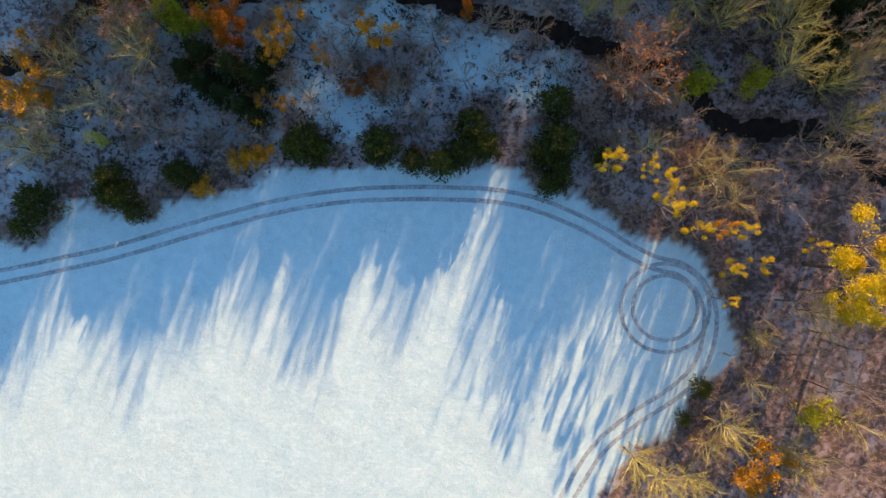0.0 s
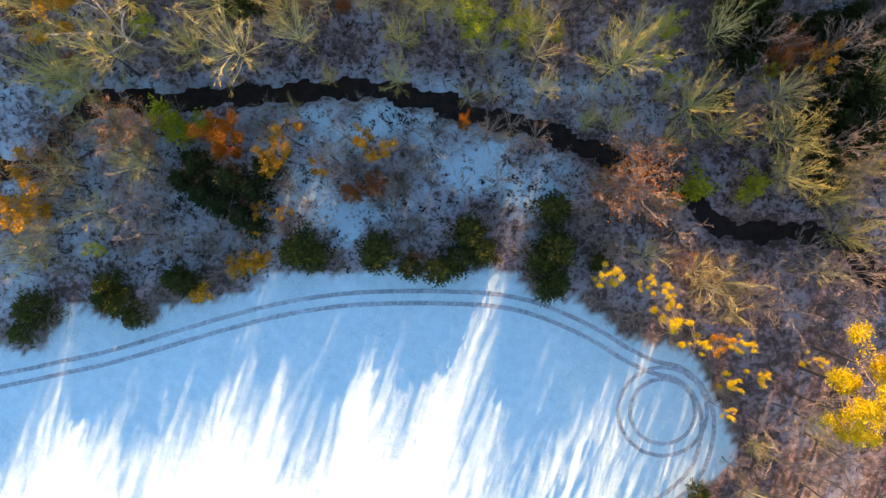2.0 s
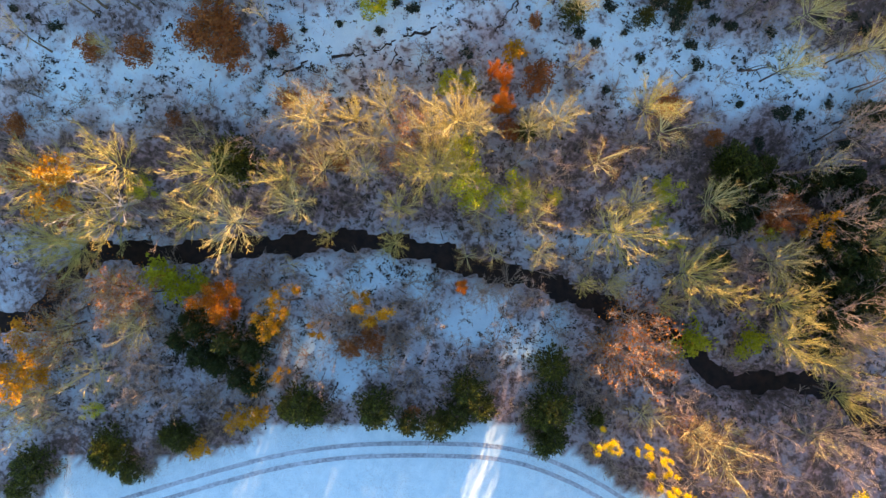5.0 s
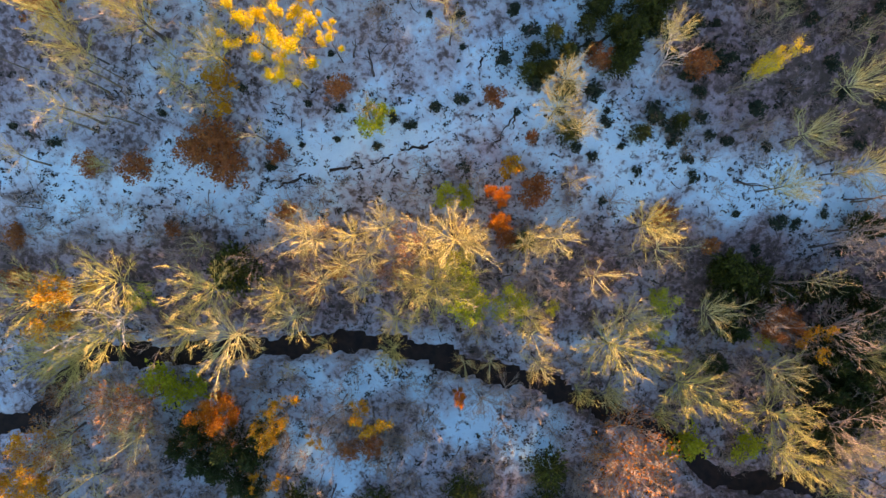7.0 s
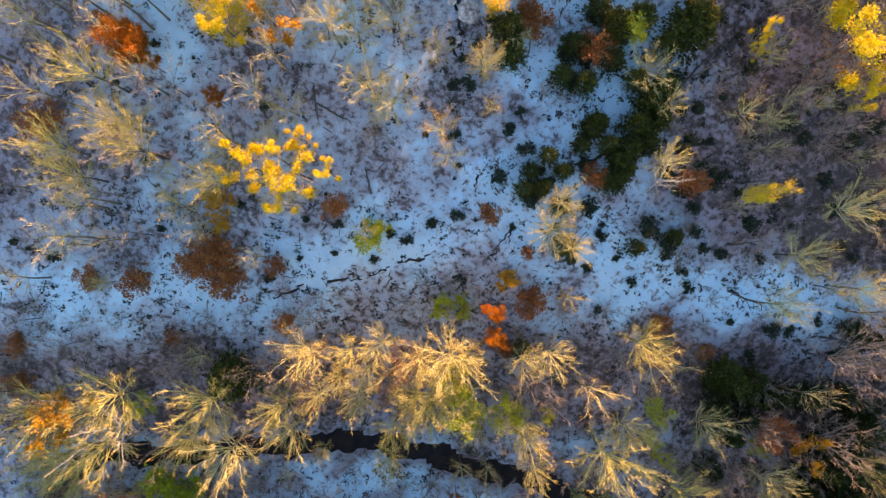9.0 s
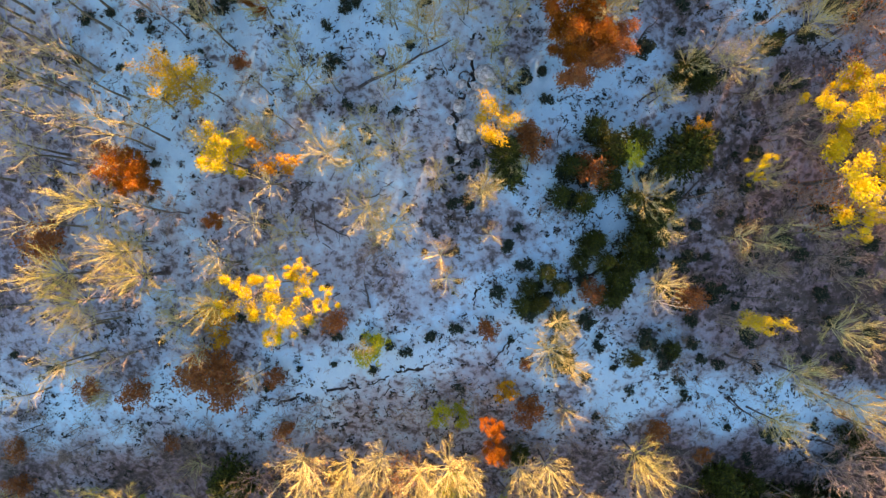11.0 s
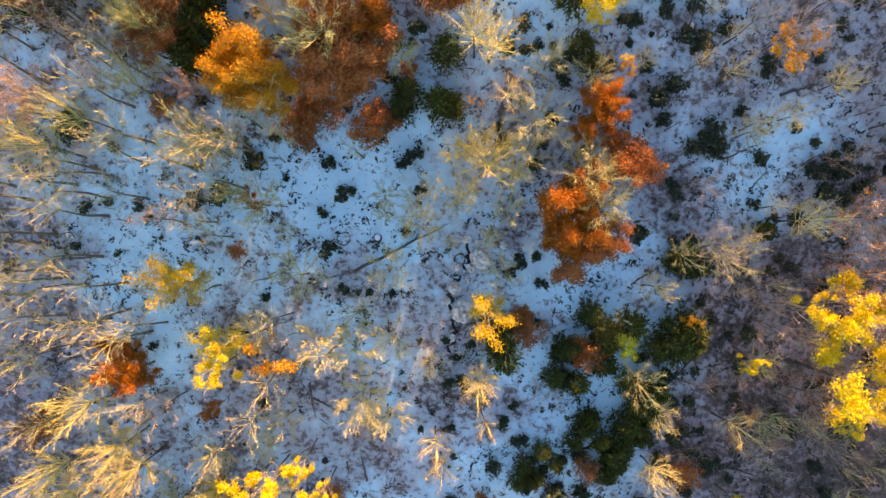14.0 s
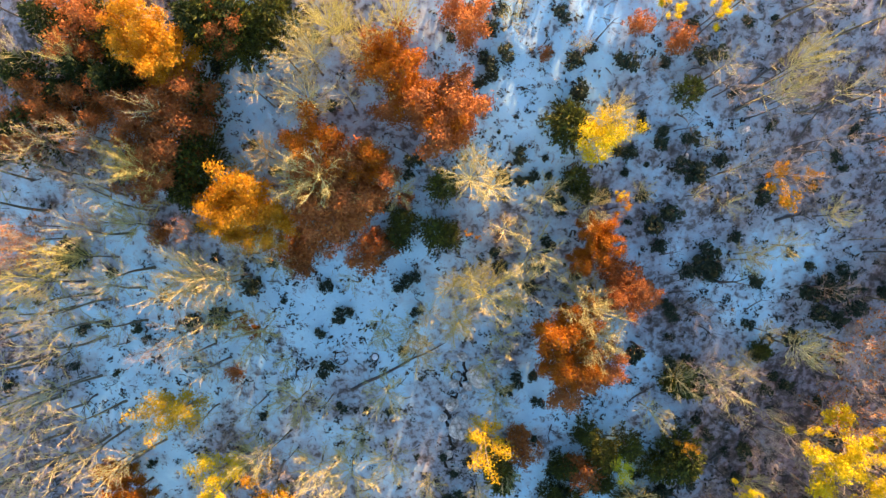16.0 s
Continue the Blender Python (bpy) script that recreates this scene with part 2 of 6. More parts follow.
def ground_z(x, y):
    """Height of the ground: a flat meadow, a creek, then a slope that climbs in two steps."""
    x, y = np.asarray(x, float), np.asarray(y, float)
    z = np.zeros(np.broadcast(x, y).shape)
    for k in (-4.0, -2.0, 0.0, 2.0, 4.0):
        z = z + np.interp(y + k, RISE_Y, RISE_Z) / 5.0
    near = np.clip((y - 20.0) / 18.0, 0.12, 1.0)
    z = z + near * swell(x, y) * 0.8 + np.clip(x, -60, 60) * 0.012 * np.clip((40.0 - y) / 30.0, 0, 1)
    d = line_distance(x, y, CREEK)
    w = CREEK_W + 0.35 * np.sin(x * 0.9) + 0.25 * np.sin(x * 2.3 + y)
    dip = np.clip(1.0 - (d - w) / 0.9, 0.0, 1.0)
    bed = WATER_Z - 0.5
    return z * (1 - dip * dip * (3 - 2 * dip)) + bed * dip * dip * (3 - 2 * dip)


def ground_at(x, y):
    return float(ground_z(np.array([x]), np.array([y]))[0])


def graded(lo, hi, step, far):
    core = list(np.arange(lo, hi + step / 2, step))
    out, s, v = [], step, hi
    while v < far:
        s *= 1.35
        v += s
        out.append(v)
    below, s, v = [], step, lo
    while v > -far:
        s *= 1.35
        v -= s
        below.append(v)
    return np.array(below[::-1] + core + out)


def mesh_object(name, verts, faces, mat, parent=None, smooth=True):
    me = bpy.data.meshes.new(name)
    me.from_pydata([tuple(v) for v in verts], [], faces)
    me.materials.append(mat)
    if smooth:
        me.polygons.foreach_set("use_smooth", [True] * len(me.polygons))
    me.update()
    ob = new(name, me)
    if parent is not None:
        ob.parent = parent
    return ob


def clear_amount(x, y):
    """How open the snow lies: glades and paths, 0 to 1."""
    c = np.zeros(np.shape(x))
    x, y = (x + 1.6 * np.sin(y * 0.55 + 0.8) + 0.9 * np.sin(x * 0.9 + y * 1.3), y + 1.6 * np.sin(x * 0.5 + 2.0) + 0.9 * np.sin(y * 1.1 - x * 0.8))
    for gx, gy, rx, ry, turn in GLADES:
        a = radians(turn)
        u = (x - gx) * math.cos(a) + (y - gy) * math.sin(a)
        v = -(x - gx) * math.sin(a) + (y - gy) * math.cos(a)
        c = np.maximum(c, np.clip(1.5 - 1.15 * np.hypot(u / rx, v / ry), 0, 1))
    return c


def build_ground():
    xs, ys = graded(-72, 72, 0.7, 1500), graded(-42, 150, 0.7, 1500)
    X, Y = np.meshgrid(xs, ys)
    Z = ground_z(X, Y)
    nx, ny = len(xs), len(ys)
    verts = np.stack([X.ravel(), Y.ravel(), Z.ravel()], 1)
    i = np.arange(nx * ny).reshape(ny, nx)
    faces = np.stack([i[:-1, :-1].ravel(), i[:-1, 1:].ravel(), i[1:, 1:].ravel(), i[1:, :-1].ravel()], 1)
    me = bpy.data.meshes.new("ground")
    me.from_pydata(verts.tolist(), [], faces.tolist())
    me.materials.append(M_GROUND)
    me.polygons.foreach_set("use_smooth", [True] * len(me.polygons))
    ragged = 0.5 * np.sin(X * 1.9 + Y * 0.7) + 0.4 * np.sin(X * 3.7 - Y * 2.9) + 0.3 * np.sin(Y * 4.3)
    edge = line_distance(X, Y, np.vstack([MEADOW, MEADOW[:1]]))
    signed = np.where(inside(X, Y, MEADOW), edge, -edge) + 0.7 * ragged
    mead = np.clip(signed / 0.6 + 0.5, 0, 1)
    bare = 1.0 - clear_amount(X, Y)
    litter_and_shade = -0.10 + (0.46 - 0.06 * np.clip((Y - 82) / 8, 0, 1)) * bare
    east = np.clip((X - 24) / 16, 0, 1)
    # the outer sides' darkening and the eastern shade, painted as extra litter
    litter_and_shade = litter_and_shade + 0.42 * np.clip((np.abs(X + 3) - 32) / 14, 0, 1) * np.clip((Y - 60) / 8, 0, 1) * (1 - 0.4 * np.clip((Y - 92) / 8, 0, 1))
    litter_and_shade = litter_and_shade + 0.08 * np.clip((X - 24) / 6, 0, 1) * np.clip((20 - Y) / 5, 0, 1)
    litter_and_shade = litter_and_shade + 0.35 * np.clip((X - 26) / 6, 0, 1) * np.clip((Y - 58) / 4, 0, 1) * np.clip((78 - Y) / 5, 0, 1)
    litter_and_shade = litter_and_shade + bare * east * (0.08 + 0.12 * np.clip((104 - Y) / 20, 0, 1))
    # deep shade of the north-western corner, likewise painted as litter
    litter_and_shade = litter_and_shade + 0.35 * np.clip((-20 - X) / 6, 0, 1) * np.clip((Y - 122) / 5, 0, 1)
    litter_and_shade = litter_and_shade + 0.22 * np.clip((4.5 + signed) / 3.0, 0, 1) * (signed < 0)
    # litter on both banks, with the shade below the crowns painted in
    litter_and_shade = litter_and_shade + 0.42 * np.clip((Y - 36) / 3, 0, 1) * np.clip((52 + 0.05 * X - Y) / 4, 0, 1)
    litter_and_shade = litter_and_shade + (0.08 + 0.14 * np.clip((X + 20) / 20, 0, 1)) * np.clip((36 - Y) / 4, 0, 1) * (0.3 + 0.7 * bare)
    litter_and_shade = litter_and_shade + 0.28 * np.clip((-22 - X) / 8, 0, 1) * np.clip((Y - 44) / 3, 0, 1) * np.clip((59 - Y) / 5, 0, 1)
    bank = np.clip(1.0 - np.abs(line_distance(X, Y, CREEK) - CREEK_W - 0.2) / 1.0, 0, 1)
    litter_and_shade = litter_and_shade + 0.2 * bank
    for key, val in (("meadow", mead), ("litter_and_shade", litter_and_shade)):
        at = me.attributes.new(key, "FLOAT", "POINT")
        at.data.foreach_set("value", val.ravel().astype(np.float32))
    me.update()
    tagged(new("ground", me), "snow-dusted wooded slope, leaf litter and open meadow", "ground", kind="structure")


GLADES = [(-8, 62, 17, 4.0, 12), (-38, 55, 22, 5, 4), (14, 71, 6, 11, -40), (25, 60, 12, 6, -20), (46, 54, 20, 6.5, -14), (22, 80, 8, 6, 30), (-18, 101, 13, 9, 20), (17, 95, 9, 6, 25), (-5, 104, 7, 9, 0), (12, 126, 10, 10, 10), (-4, 114, 6, 6, 30), (-18, 128, 4, 9, -20),
          (40, 105, 7, 8, 0), (8, 24, 10, 5, -8), (-14, 20, 8, 4, 0), (-10, 31, 11, 3, 0), (-30, 88, 3, 9, 10), (-33, 100, 4, 12, -12), (20, 86, 6, 14, -14)]
build_ground()


def ribbon(name, line, width, lift, mat, label, category, wobble=0.15):
    """A strip that lies along a line on the ground."""
    rng = random.Random(len(name) + len(line))
    verts, faces = [], []
    for k, p in enumerate(line):
        if name == "rill":
            p = p + np.array([rng.gauss(0, 0.16), rng.gauss(0, 0.16)])
        q = line[min(k + 1, len(line) - 1)] - line[max(k - 1, 0)]
        q = np.array([-q[1], q[0]]) / max(np.hypot(*q), 1e-6)
        wl, wr = (width / 2 + rng.uniform(-1, 1) * wobble * width for _ in range(2))
        for s in (wl, wl * 0.33, -wr * 0.33, -wr):
            x, y = p + q * s
            verts.append((x, y, lift if mat is M_WATER else ground_at(x, y) + lift))
        if k:
            for c in range(3):
                o = 4 * k + c
                faces.append((o - 4, o - 3, o + 1, o))
    return tagged(mesh_object(name, verts, faces, mat), label, category, kind="structure")


ribbon("water", CREEK, 7.0, WATER_Z, M_WATER, "dark narrow creek winding between snowy banks", "creek", 0.02)
for side in (-0.82, 0.82):
    t = np.gradient(TRACK, axis=0)
    t /= np.hypot(t[:, 0], t[:, 1])[:, None]
    rail = TRACK + side * np.stack([-t[:, 1], t[:, 0]], 1)
    ribbon("tyre_track", rail, 0.58, 0.025, M_TRACK, "tyre track pressed into the meadow snow", "tyre track", 0.06)
for r in (4.35, 5.95):
    a = np.linspace(0, 2 * math.pi, 90)
    ring = np.stack([LOOP_AT[0] + r * np.cos(a), LOOP_AT[1] + r * np.sin(a)], 1)
    ribbon("tyre_track", ring, 0.5, 0.03, M_TRACK, "ring-shaped tyre track of a turning vehicle", "tyre track", 0.1)


# ---- plants: a few grown forms of each kind, which many plants share ----
class Geo:
    """Collects vertices and faces of one mesh."""

    def __init__(self):
        self.v, self.f = [], []

    def tube(self, pts, radii, sides=5, tip=True):
        base = len(self.v)
        n = len(pts)
        for k, (p, r) in enumerate(zip(pts, radii)):
            d = (pts[min(k + 1, n - 1)] - pts[max(k - 1, 0)]).normalized()
            u = d.orthogonal().normalized()
            w = d.cross(u)
            last = tip and k == n - 1
            if last:
                self.v.append(p)
                break
            for s in range(sides):
                a = 2 * math.pi * s / sides
                self.v.append(p + (u * math.cos(a) + w * math.sin(a)) * r)
        for k in range(n - 1):
            o = base + k * sides
            for s in range(sides):
                t = (s + 1) % sides
                if tip and k == n - 2:
                    self.f.append((o + s, o + t, base + (n - 1) * sides))
                else:
                    self.f.append((o + s, o + t, o + sides + t, o + sides + s))

    def leaf(self, p, size, rng, up=0.5, narrow=0.6):
        """A small folded leaf or leaf clump."""
        n = Vector((rng.gauss(0, 1), rng.gauss(0, 1), rng.gauss(0, 1) + up * 2)).normalized()
        a = n.orthogonal().normalized()
        a.rotate(Matrix.Rotation(rng.uniform(0, 6.28), 3, n))
        b = n.cross(a)
        s = size * rng.uniform(0.6, 1.3)
        i = len(self.v)
        self.v += [p - a * s + b * s * 0.2, p + b * s * narrow * 1.5, p + a * s - b * s * 0.5]
        self.f.append((i, i + 1, i + 2))

    def blade(self, p, d, length, width, rng):
        u = d.orthogonal().normalized()
        u.rotate(Matrix.Rotation(rng.uniform(0, 6.28), 3, d))
        i = len(self.v)
        self.v += [p - u * width, p + u * width, p + d * length]
        self.f.append((i, i + 1, i + 2))

    def mesh(self, name, mat, smooth=True, more=None, more_mat=None):
        """The mesh; more: geometry of a second material that belongs to the same part."""
        me = bpy.data.meshes.new(name)
        v, f = self.v, self.f
        if more:
            o = len(v)
            v, f = v + more.v, f + [tuple(i + o for i in q) for q in more.f]
        me.from_pydata(v, [], f)
        me.materials.append(mat)
        if more:
            me.materials.append(more_mat)
            me.polygons.foreach_set("material_index", [0] * len(self.f) + [1] * len(more.f))
        if smooth:
            me.polygons.foreach_set("use_smooth", [True] * len(me.polygons))
        me.update()
        return me


def shoot(rng, p, d, length, steps, bend=0.12, lift=0.0):
    """Points of one bending branch."""
    pts, q, d = [p.copy()], p.copy(), d.normalized()
    for _ in range(steps):
        d = (d + Vector((rng.gauss(0, bend), rng.gauss(0, bend), rng.gauss(0, bend) + lift))).normalized()
        q = q + d * (length / steps)
        pts.append(q.copy())
    return pts


def tilted(rng, d, angle):
    side = d.orthogonal().normalized()
    side.rotate(Matrix.Rotation(rng.uniform(0, 6.28), 3, d))
    return (d * math.cos(angle) + side * math.sin(angle)).normalized()


def along(pts, t):
    k = min(int(t * (len(pts) - 1)), len(pts) - 2)
    f = t * (len(pts) - 1) - k
    return pts[k].lerp(pts[k + 1], f), (pts[k + 1] - pts[k]).normalized()


def grow_tree(seed, high=16.0, spread=4.6, fork=0.42, limbs=9, lean=0.03, twigs=8, thick=0.22, twig_r=0.02, fan=1.0, subs=7, stout=1.0):
    """A bare broad-leaved tree: straight limbs fan out from the fork, feathered with side shoots, and rise to a dome. Gives trunk, limbs, twigs and the twig ends."""
    rng = random.Random(seed)
    trunk, boughs, fine, ends = Geo(), Geo(), Geo(), []
    d0 = Vector((rng.gauss(0, lean), rng.gauss(0, lean), 1)).normalized()
    tall = high * (fork + 0.24)
    stem = shoot(rng, Vector((0, 0, -0.4)), d0, tall, 8, 0.035, 0.02)
    trunk.tube(stem, [thick * (1.3 if k == 0 else 1.0) * (1 - 0.62 * k / 8) for k in range(9)], 7)
    a0 = rng.uniform(0, 6.28)
    low = fork * high / tall
    for i in range(limbs):
        u = (i + rng.uniform(0, 0.7)) / limbs
        p, d = along(stem, min(low + (1.0 - low) * u, 0.995))
        a = a0 + i * 2.4 + rng.uniform(-0.4, 0.4)
        steep = (0.6 + 2.0 * u * u + 0.5 * u) * rng.uniform(0.75, 1.3) / fan
        dirn = Vector((math.cos(a), math.sin(a), steep)).normalized()
        ln = min((high - p.z) / max(dirn.z, 0.25), spread / max(math.hypot(dirn.x, dirn.y), 0.1)) * rng.uniform(0.75, 1.0)
        ln = max(ln, 1.5)
        limb = shoot(rng, p, dirn, ln, 5, 0.07, 0.03)
        r0 = thick * rng.uniform(0.26, 0.42) * stout * (0.62 if i % 3 else 1.1)
        boughs.tube(limb, [r0 * (1 - 0.8 * k / 5) for k in range(6)], 4)
        for j in range(subs):
            s = 0.18 + 0.8 * (j + rng.uniform(0, 1)) / subs
            q, e = along(limb, min(s, 0.98))
            bd = (tilted(rng, e, rng.uniform(0.22, 0.48)) + Vector((0, 0, 0.05))).normalized()
            bl = ln * rng.uniform(0.26, 0.48) * (1.15 - 0.85 * s)
            br = shoot(rng, q, bd, bl, 2, 0.05, 0.03)
            rb = max(r0 * 0.45 * (1.2 - 0.6 * s), 0.025)
            boughs.tube(br, [rb, rb * 0.7, rb * 0.25], 3)
            for _ in range(4):
                q2, e2 = along(br, rng.uniform(0.15, 0.95))
                td = tilted(rng, e2, rng.uniform(0.22, 0.5))
                tl = max(bl * rng.uniform(0.35, 0.6), 0.5)
                tip = q2 + td * tl
                boughs.tube([q2, tip], [max(rb * 0.5, 0.016), 0], 3)
                ends += [q2.lerp(tip, 0.6), tip]
                for _ in range(max(twigs // 4, 1)):
                    q3 = q2.lerp(tip, rng.uniform(0.2, 0.95))
                    sd = tilted(rng, td, rng.uniform(0.2, 0.55))
                    sl = rng.uniform(0.35, 0.9)
                    fine.blade(q3, sd, sl, twig_r, rng)
                    ends.append(q3 + sd * sl)
    return trunk, boughs, fine, ends


def crown_leaves(seed, ends, count, size, up=0.5, scatter=0.35, keep=None):
    rng = random.Random(seed)
    g = Geo()
    pool = [e for e in ends if keep is None or keep(e)]
    for _ in range(count):
        p = rng.choice(pool) + Vector((rng.gauss(0, scatter), rng.gauss(0, scatter), rng.gauss(0, scatter * 0.7)))
        g.leaf(p, size, rng, up)
    return g


def clumped(seed, high, spread):
    """Leaves stay in separate clumps, with gaps of bare limbs between them."""
    rng = random.Random(seed)
    spots = []
    for k in range(13):
        a, r = rng.uniform(0, 6.28), spread * math.sqrt(rng.uniform(0.02, 1.1))
        spots.append(Vector((r * math.cos(a), r * math.sin(a), high * rng.uniform(0.5, 0.95))))
    return lambda p: min((p - s).length for s in spots) < 1.25


BARK_SETS = {"stem": (M_STEM, M_TALL, M_BRUSH), "pale": (M_TRUNK, M_PALE, M_TWIG), "grey": (M_TRUNK, M_GREY, M_BRUSH), "olive": (M_TRUNK, M_OLIVE, M_TWIG), "white": (M_BIRCH, M_BIRCH, M_TWIG), "cream": (M_TRUNK, M_CREAM, M_CREAM)}
FORMS = {}


def tree_form(kind, seed, colour, leaf=None, count=0, size=0.13, clump=False, **shape):
    """The shared meshes of one grown tree: a list of (part name, mesh)."""
    trunk, boughs, fine, ends = grow_tree(seed, **shape)
    b = BARK_SETS[colour]
    crown = boughs.mesh("crown", b[1], True, fine, b[2])
    parts = [("trunk", trunk.mesh("trunk", b[0])), ("crown", crown)]
    if leaf:
        keep = clumped(seed, shape.get("high", 16.0), shape.get("spread", 4.6)) if clump else None
        if keep and not any(keep(e) for e in ends):
            keep = None
        g = crown_leaves(seed + 50, ends, count, size, keep=keep, scatter=0.28 if clump else 0.4)
        parts.append(("foliage", g.mesh("foliage", leaf, False)))
    FORMS.setdefault(kind, []).append(parts)


for s in range(5):
    tree_form("wide", 10 + s, "pale", high=15.0, spread=4.8, fork=0.36, limbs=26, twigs=14, twig_r=0.02, fan=1.15, subs=8, stout=0.95)
for s in range(4):
    tree_form("olive", 30 + s, "olive", high=15.0, spread=4.8, fork=0.34, limbs=26, twigs=14, twig_r=0.02, fan=1.05, subs=8, stout=0.9)
for s in range(4):
    tree_form("grey", 50 + s, "grey", high=14.0, spread=3.7, fork=0.34, limbs=11, twigs=10, thick=0.14, twig_r=0.019, subs=6)
for s in range(4):
    tree_form("tall", 70 + s, "stem", high=19.0, spread=3.1, fork=0.45, limbs=15, twigs=4, thick=0.19, fan=0.85, subs=5, stout=0.6)
for s in range(5):
    tree_form("fuzz", 80 + s, "cream", high=9.0, spread=2.8, fork=0.3, limbs=16, twigs=12, thick=0.12, twig_r=0.016, fan=1.2, subs=6)
for s in range(2):
    tree_form("tan", 90 + s, "pale", M_TAN, 1500, 0.08, high=14.0, spread=3.6, fork=0.34, limbs=13, twigs=6, subs=6)
for s in range(2):
    tree_form("white", 95 + s, "white", high=17.0, spread=4.6, fork=0.28, limbs=11, twigs=6, thick=0.2, lean=0.1, stout=1.15)
for s in range(3):
    tree_form("yellow", 110 + s, "grey", M_YELLOW, 5000, 0.12, clump=True, high=15.0, spread=4.2, fork=0.4, limbs=9, twigs=3, subs=5)
for s in range(2):
    tree_form("yellowfull", 115 + s, "grey", M_AMBER, 4200, 0.12, high=11.0, spread=2.8, fork=0.3, limbs=10, twigs=3, subs=5)
for s in range(2):
    tree_form("yellowdense", 118 + s, "grey", M_YELLOW, 5200, 0.125, high=12.0, spread=2.9, fork=0.3, limbs=12, twigs=3, subs=5)
for s in range(2):
    tree_form("golden", 120 + s, "grey", M_GOLD, 1500, 0.16, clump=True, high=12.0, spread=3.0, fork=0.4, limbs=8, twigs=3, subs=5)
for s in range(2):
    tree_form("orange", 130 + s, "grey", M_ORANGE, 9000, 0.145, high=13.0, spread=3.4, fork=0.3, limbs=10, twigs=3, subs=5)
for s in range(2):
    tree_form("goldfull", 140 + s, "grey", M_GOLD, 9000, 0.14, high=13.0, spread=3.2, fork=0.3, limbs=10, twigs=3, subs=5)
for s in range(2):
    tree_form("rust", 150 + s, "grey", M_RUST, 7000, 0.15, high=11.0, spread=3.4, fork=0.25, limbs=10, twigs=3, subs=5)
for s in range(2):
    tree_form("lime", 160 + s, "olive", M_LIME, 2200, 0.16, high=12.0, spread=2.8, fork=0.3, limbs=9, twigs=3, subs=5)
for s in range(2):
    tree_form("ruddy", 170 + s, "grey", M_ORANGE, 700, 0.13, high=14.0, spread=3.8, fork=0.36, limbs=16, twigs=12, thick=0.17)


def pine_form(seed, high=11.0, spread=2.6, mat=M_PINE, kind="pine", round_=0.75, low=0.22):
    """An evergreen: whorls of boughs with needle sprays, pointed or domed."""
    rng = random.Random(seed)
    trunk, crown = Geo(), Geo()
    stem = shoot(rng, Vector((0, 0, -0.4)), Vector((0, 0, 1)), high, 6, 0.015)
    trunk.tube(stem, [0.17 * (1 - 0.9 * k / 6) for k in range(7)], 6)
    layers = 13
    for k in range(layers):
        t = low + (0.98 - low) * k / layers
        p, _ = along(stem, t)
        reach = spread * min(1.0, (1.04 - t) / (1.0 - low)) ** round_ * rng.uniform(0.8, 1.12)
        whorl = 9 if t < 0.75 else 6
        for j in range(whorl):
            a = 6.28 * j / whorl + rng.uniform(-0.3, 0.3) + k
            d = Vector((math.cos(a), math.sin(a), 0.32 * t + rng.uniform(-0.15, 0.15)))
            br = shoot(rng, p, d, reach * rng.uniform(0.75, 1.2), 3, 0.1, 0.03)
            for _ in range(13):
                q, e = along(br, rng.uniform(0.2, 1.0) ** 0.7)
                q = q + Vector((rng.gauss(0, 0.2), rng.gauss(0, 0.2), rng.gauss(0, 0.1)))
                for _ in range(2):
                    crown.blade(q, tilted(rng, (e + Vector((0, 0, 0.3))).normalized(), rng.uniform(0.2, 0.9)), rng.uniform(0.25, 0.46), 0.115, rng)
    FORMS.setdefault(kind, []).append([("trunk", trunk.mesh("trunk", M_TRUNK)), ("crown", crown.mesh("crown", mat, False))])


for s in range(3):
    pine_form(200 + s)
for s in range(2):
    pine_form(210 + s, 7.0, 2.9, M_CEDAR, "cedar", 0.5, 0.12)


def shrub_form(kind, seed, mat, high, wide, count, size, stems=9, stem_mat=M_BRUSH, hollow=0.35):
    """A leafy shrub: several stems and a ragged dome of leaves in tufts."""
    rng = random.Random(seed)
    wood, crown = Geo(), Geo()
    tips = []
    for k in range(stems):
        a = 2.4 * k + rng.uniform(-0.4, 0.4)
        r = math.sqrt(rng.uniform(0.02, 1.0)) * wide
        top = Vector((math.cos(a) * r, math.sin(a) * r, high * (1.0 - 0.45 * (r / wide) ** 2) * rng.uniform(0.7, 1.1)))
        low = Vector((top.x * 0.15, top.y * 0.15, -0.2))
        wood.tube([low, low.lerp(top, 0.5) + Vector((0, 0, 0.12)), top], [0.04, 0.028, 0.008], 4)
        tips.append(top)
        for _ in range(4):
            f = rng.uniform(hollow, 1.0)
            e = low.lerp(top, f) + Vector((rng.gauss(0, wide * 0.22), rng.gauss(0, wide * 0.22), rng.gauss(0, high * 0.08)))
            wood.tube([low.lerp(top, f * 0.8), e], [0.018, 0.004], 3)
            tips.append(e)
    for _ in range(count):
        p = rng.choice(tips) + Vector((rng.gauss(0, wide * 0.13), rng.gauss(0, wide * 0.13), rng.gauss(0, high * 0.07)))
        if p.z > 0.05:
            crown.leaf(p, size, rng, 0.6)
    parts = [("wood", wood.mesh("wood", stem_mat))]
    if count:
        parts.append(("foliage", crown.mesh("foliage", mat, False)))
    FORMS.setdefault(kind, []).append(parts)


for s in range(4):
    shrub_form("laurel", 300 + s, M_LAUREL, 1.7, 0.68, 520, 0.11)
for s in range(3):
    shrub_form("rustbush", 320 + s, M_RUST, 2.6, 1.15, 1700, 0.085, 14)
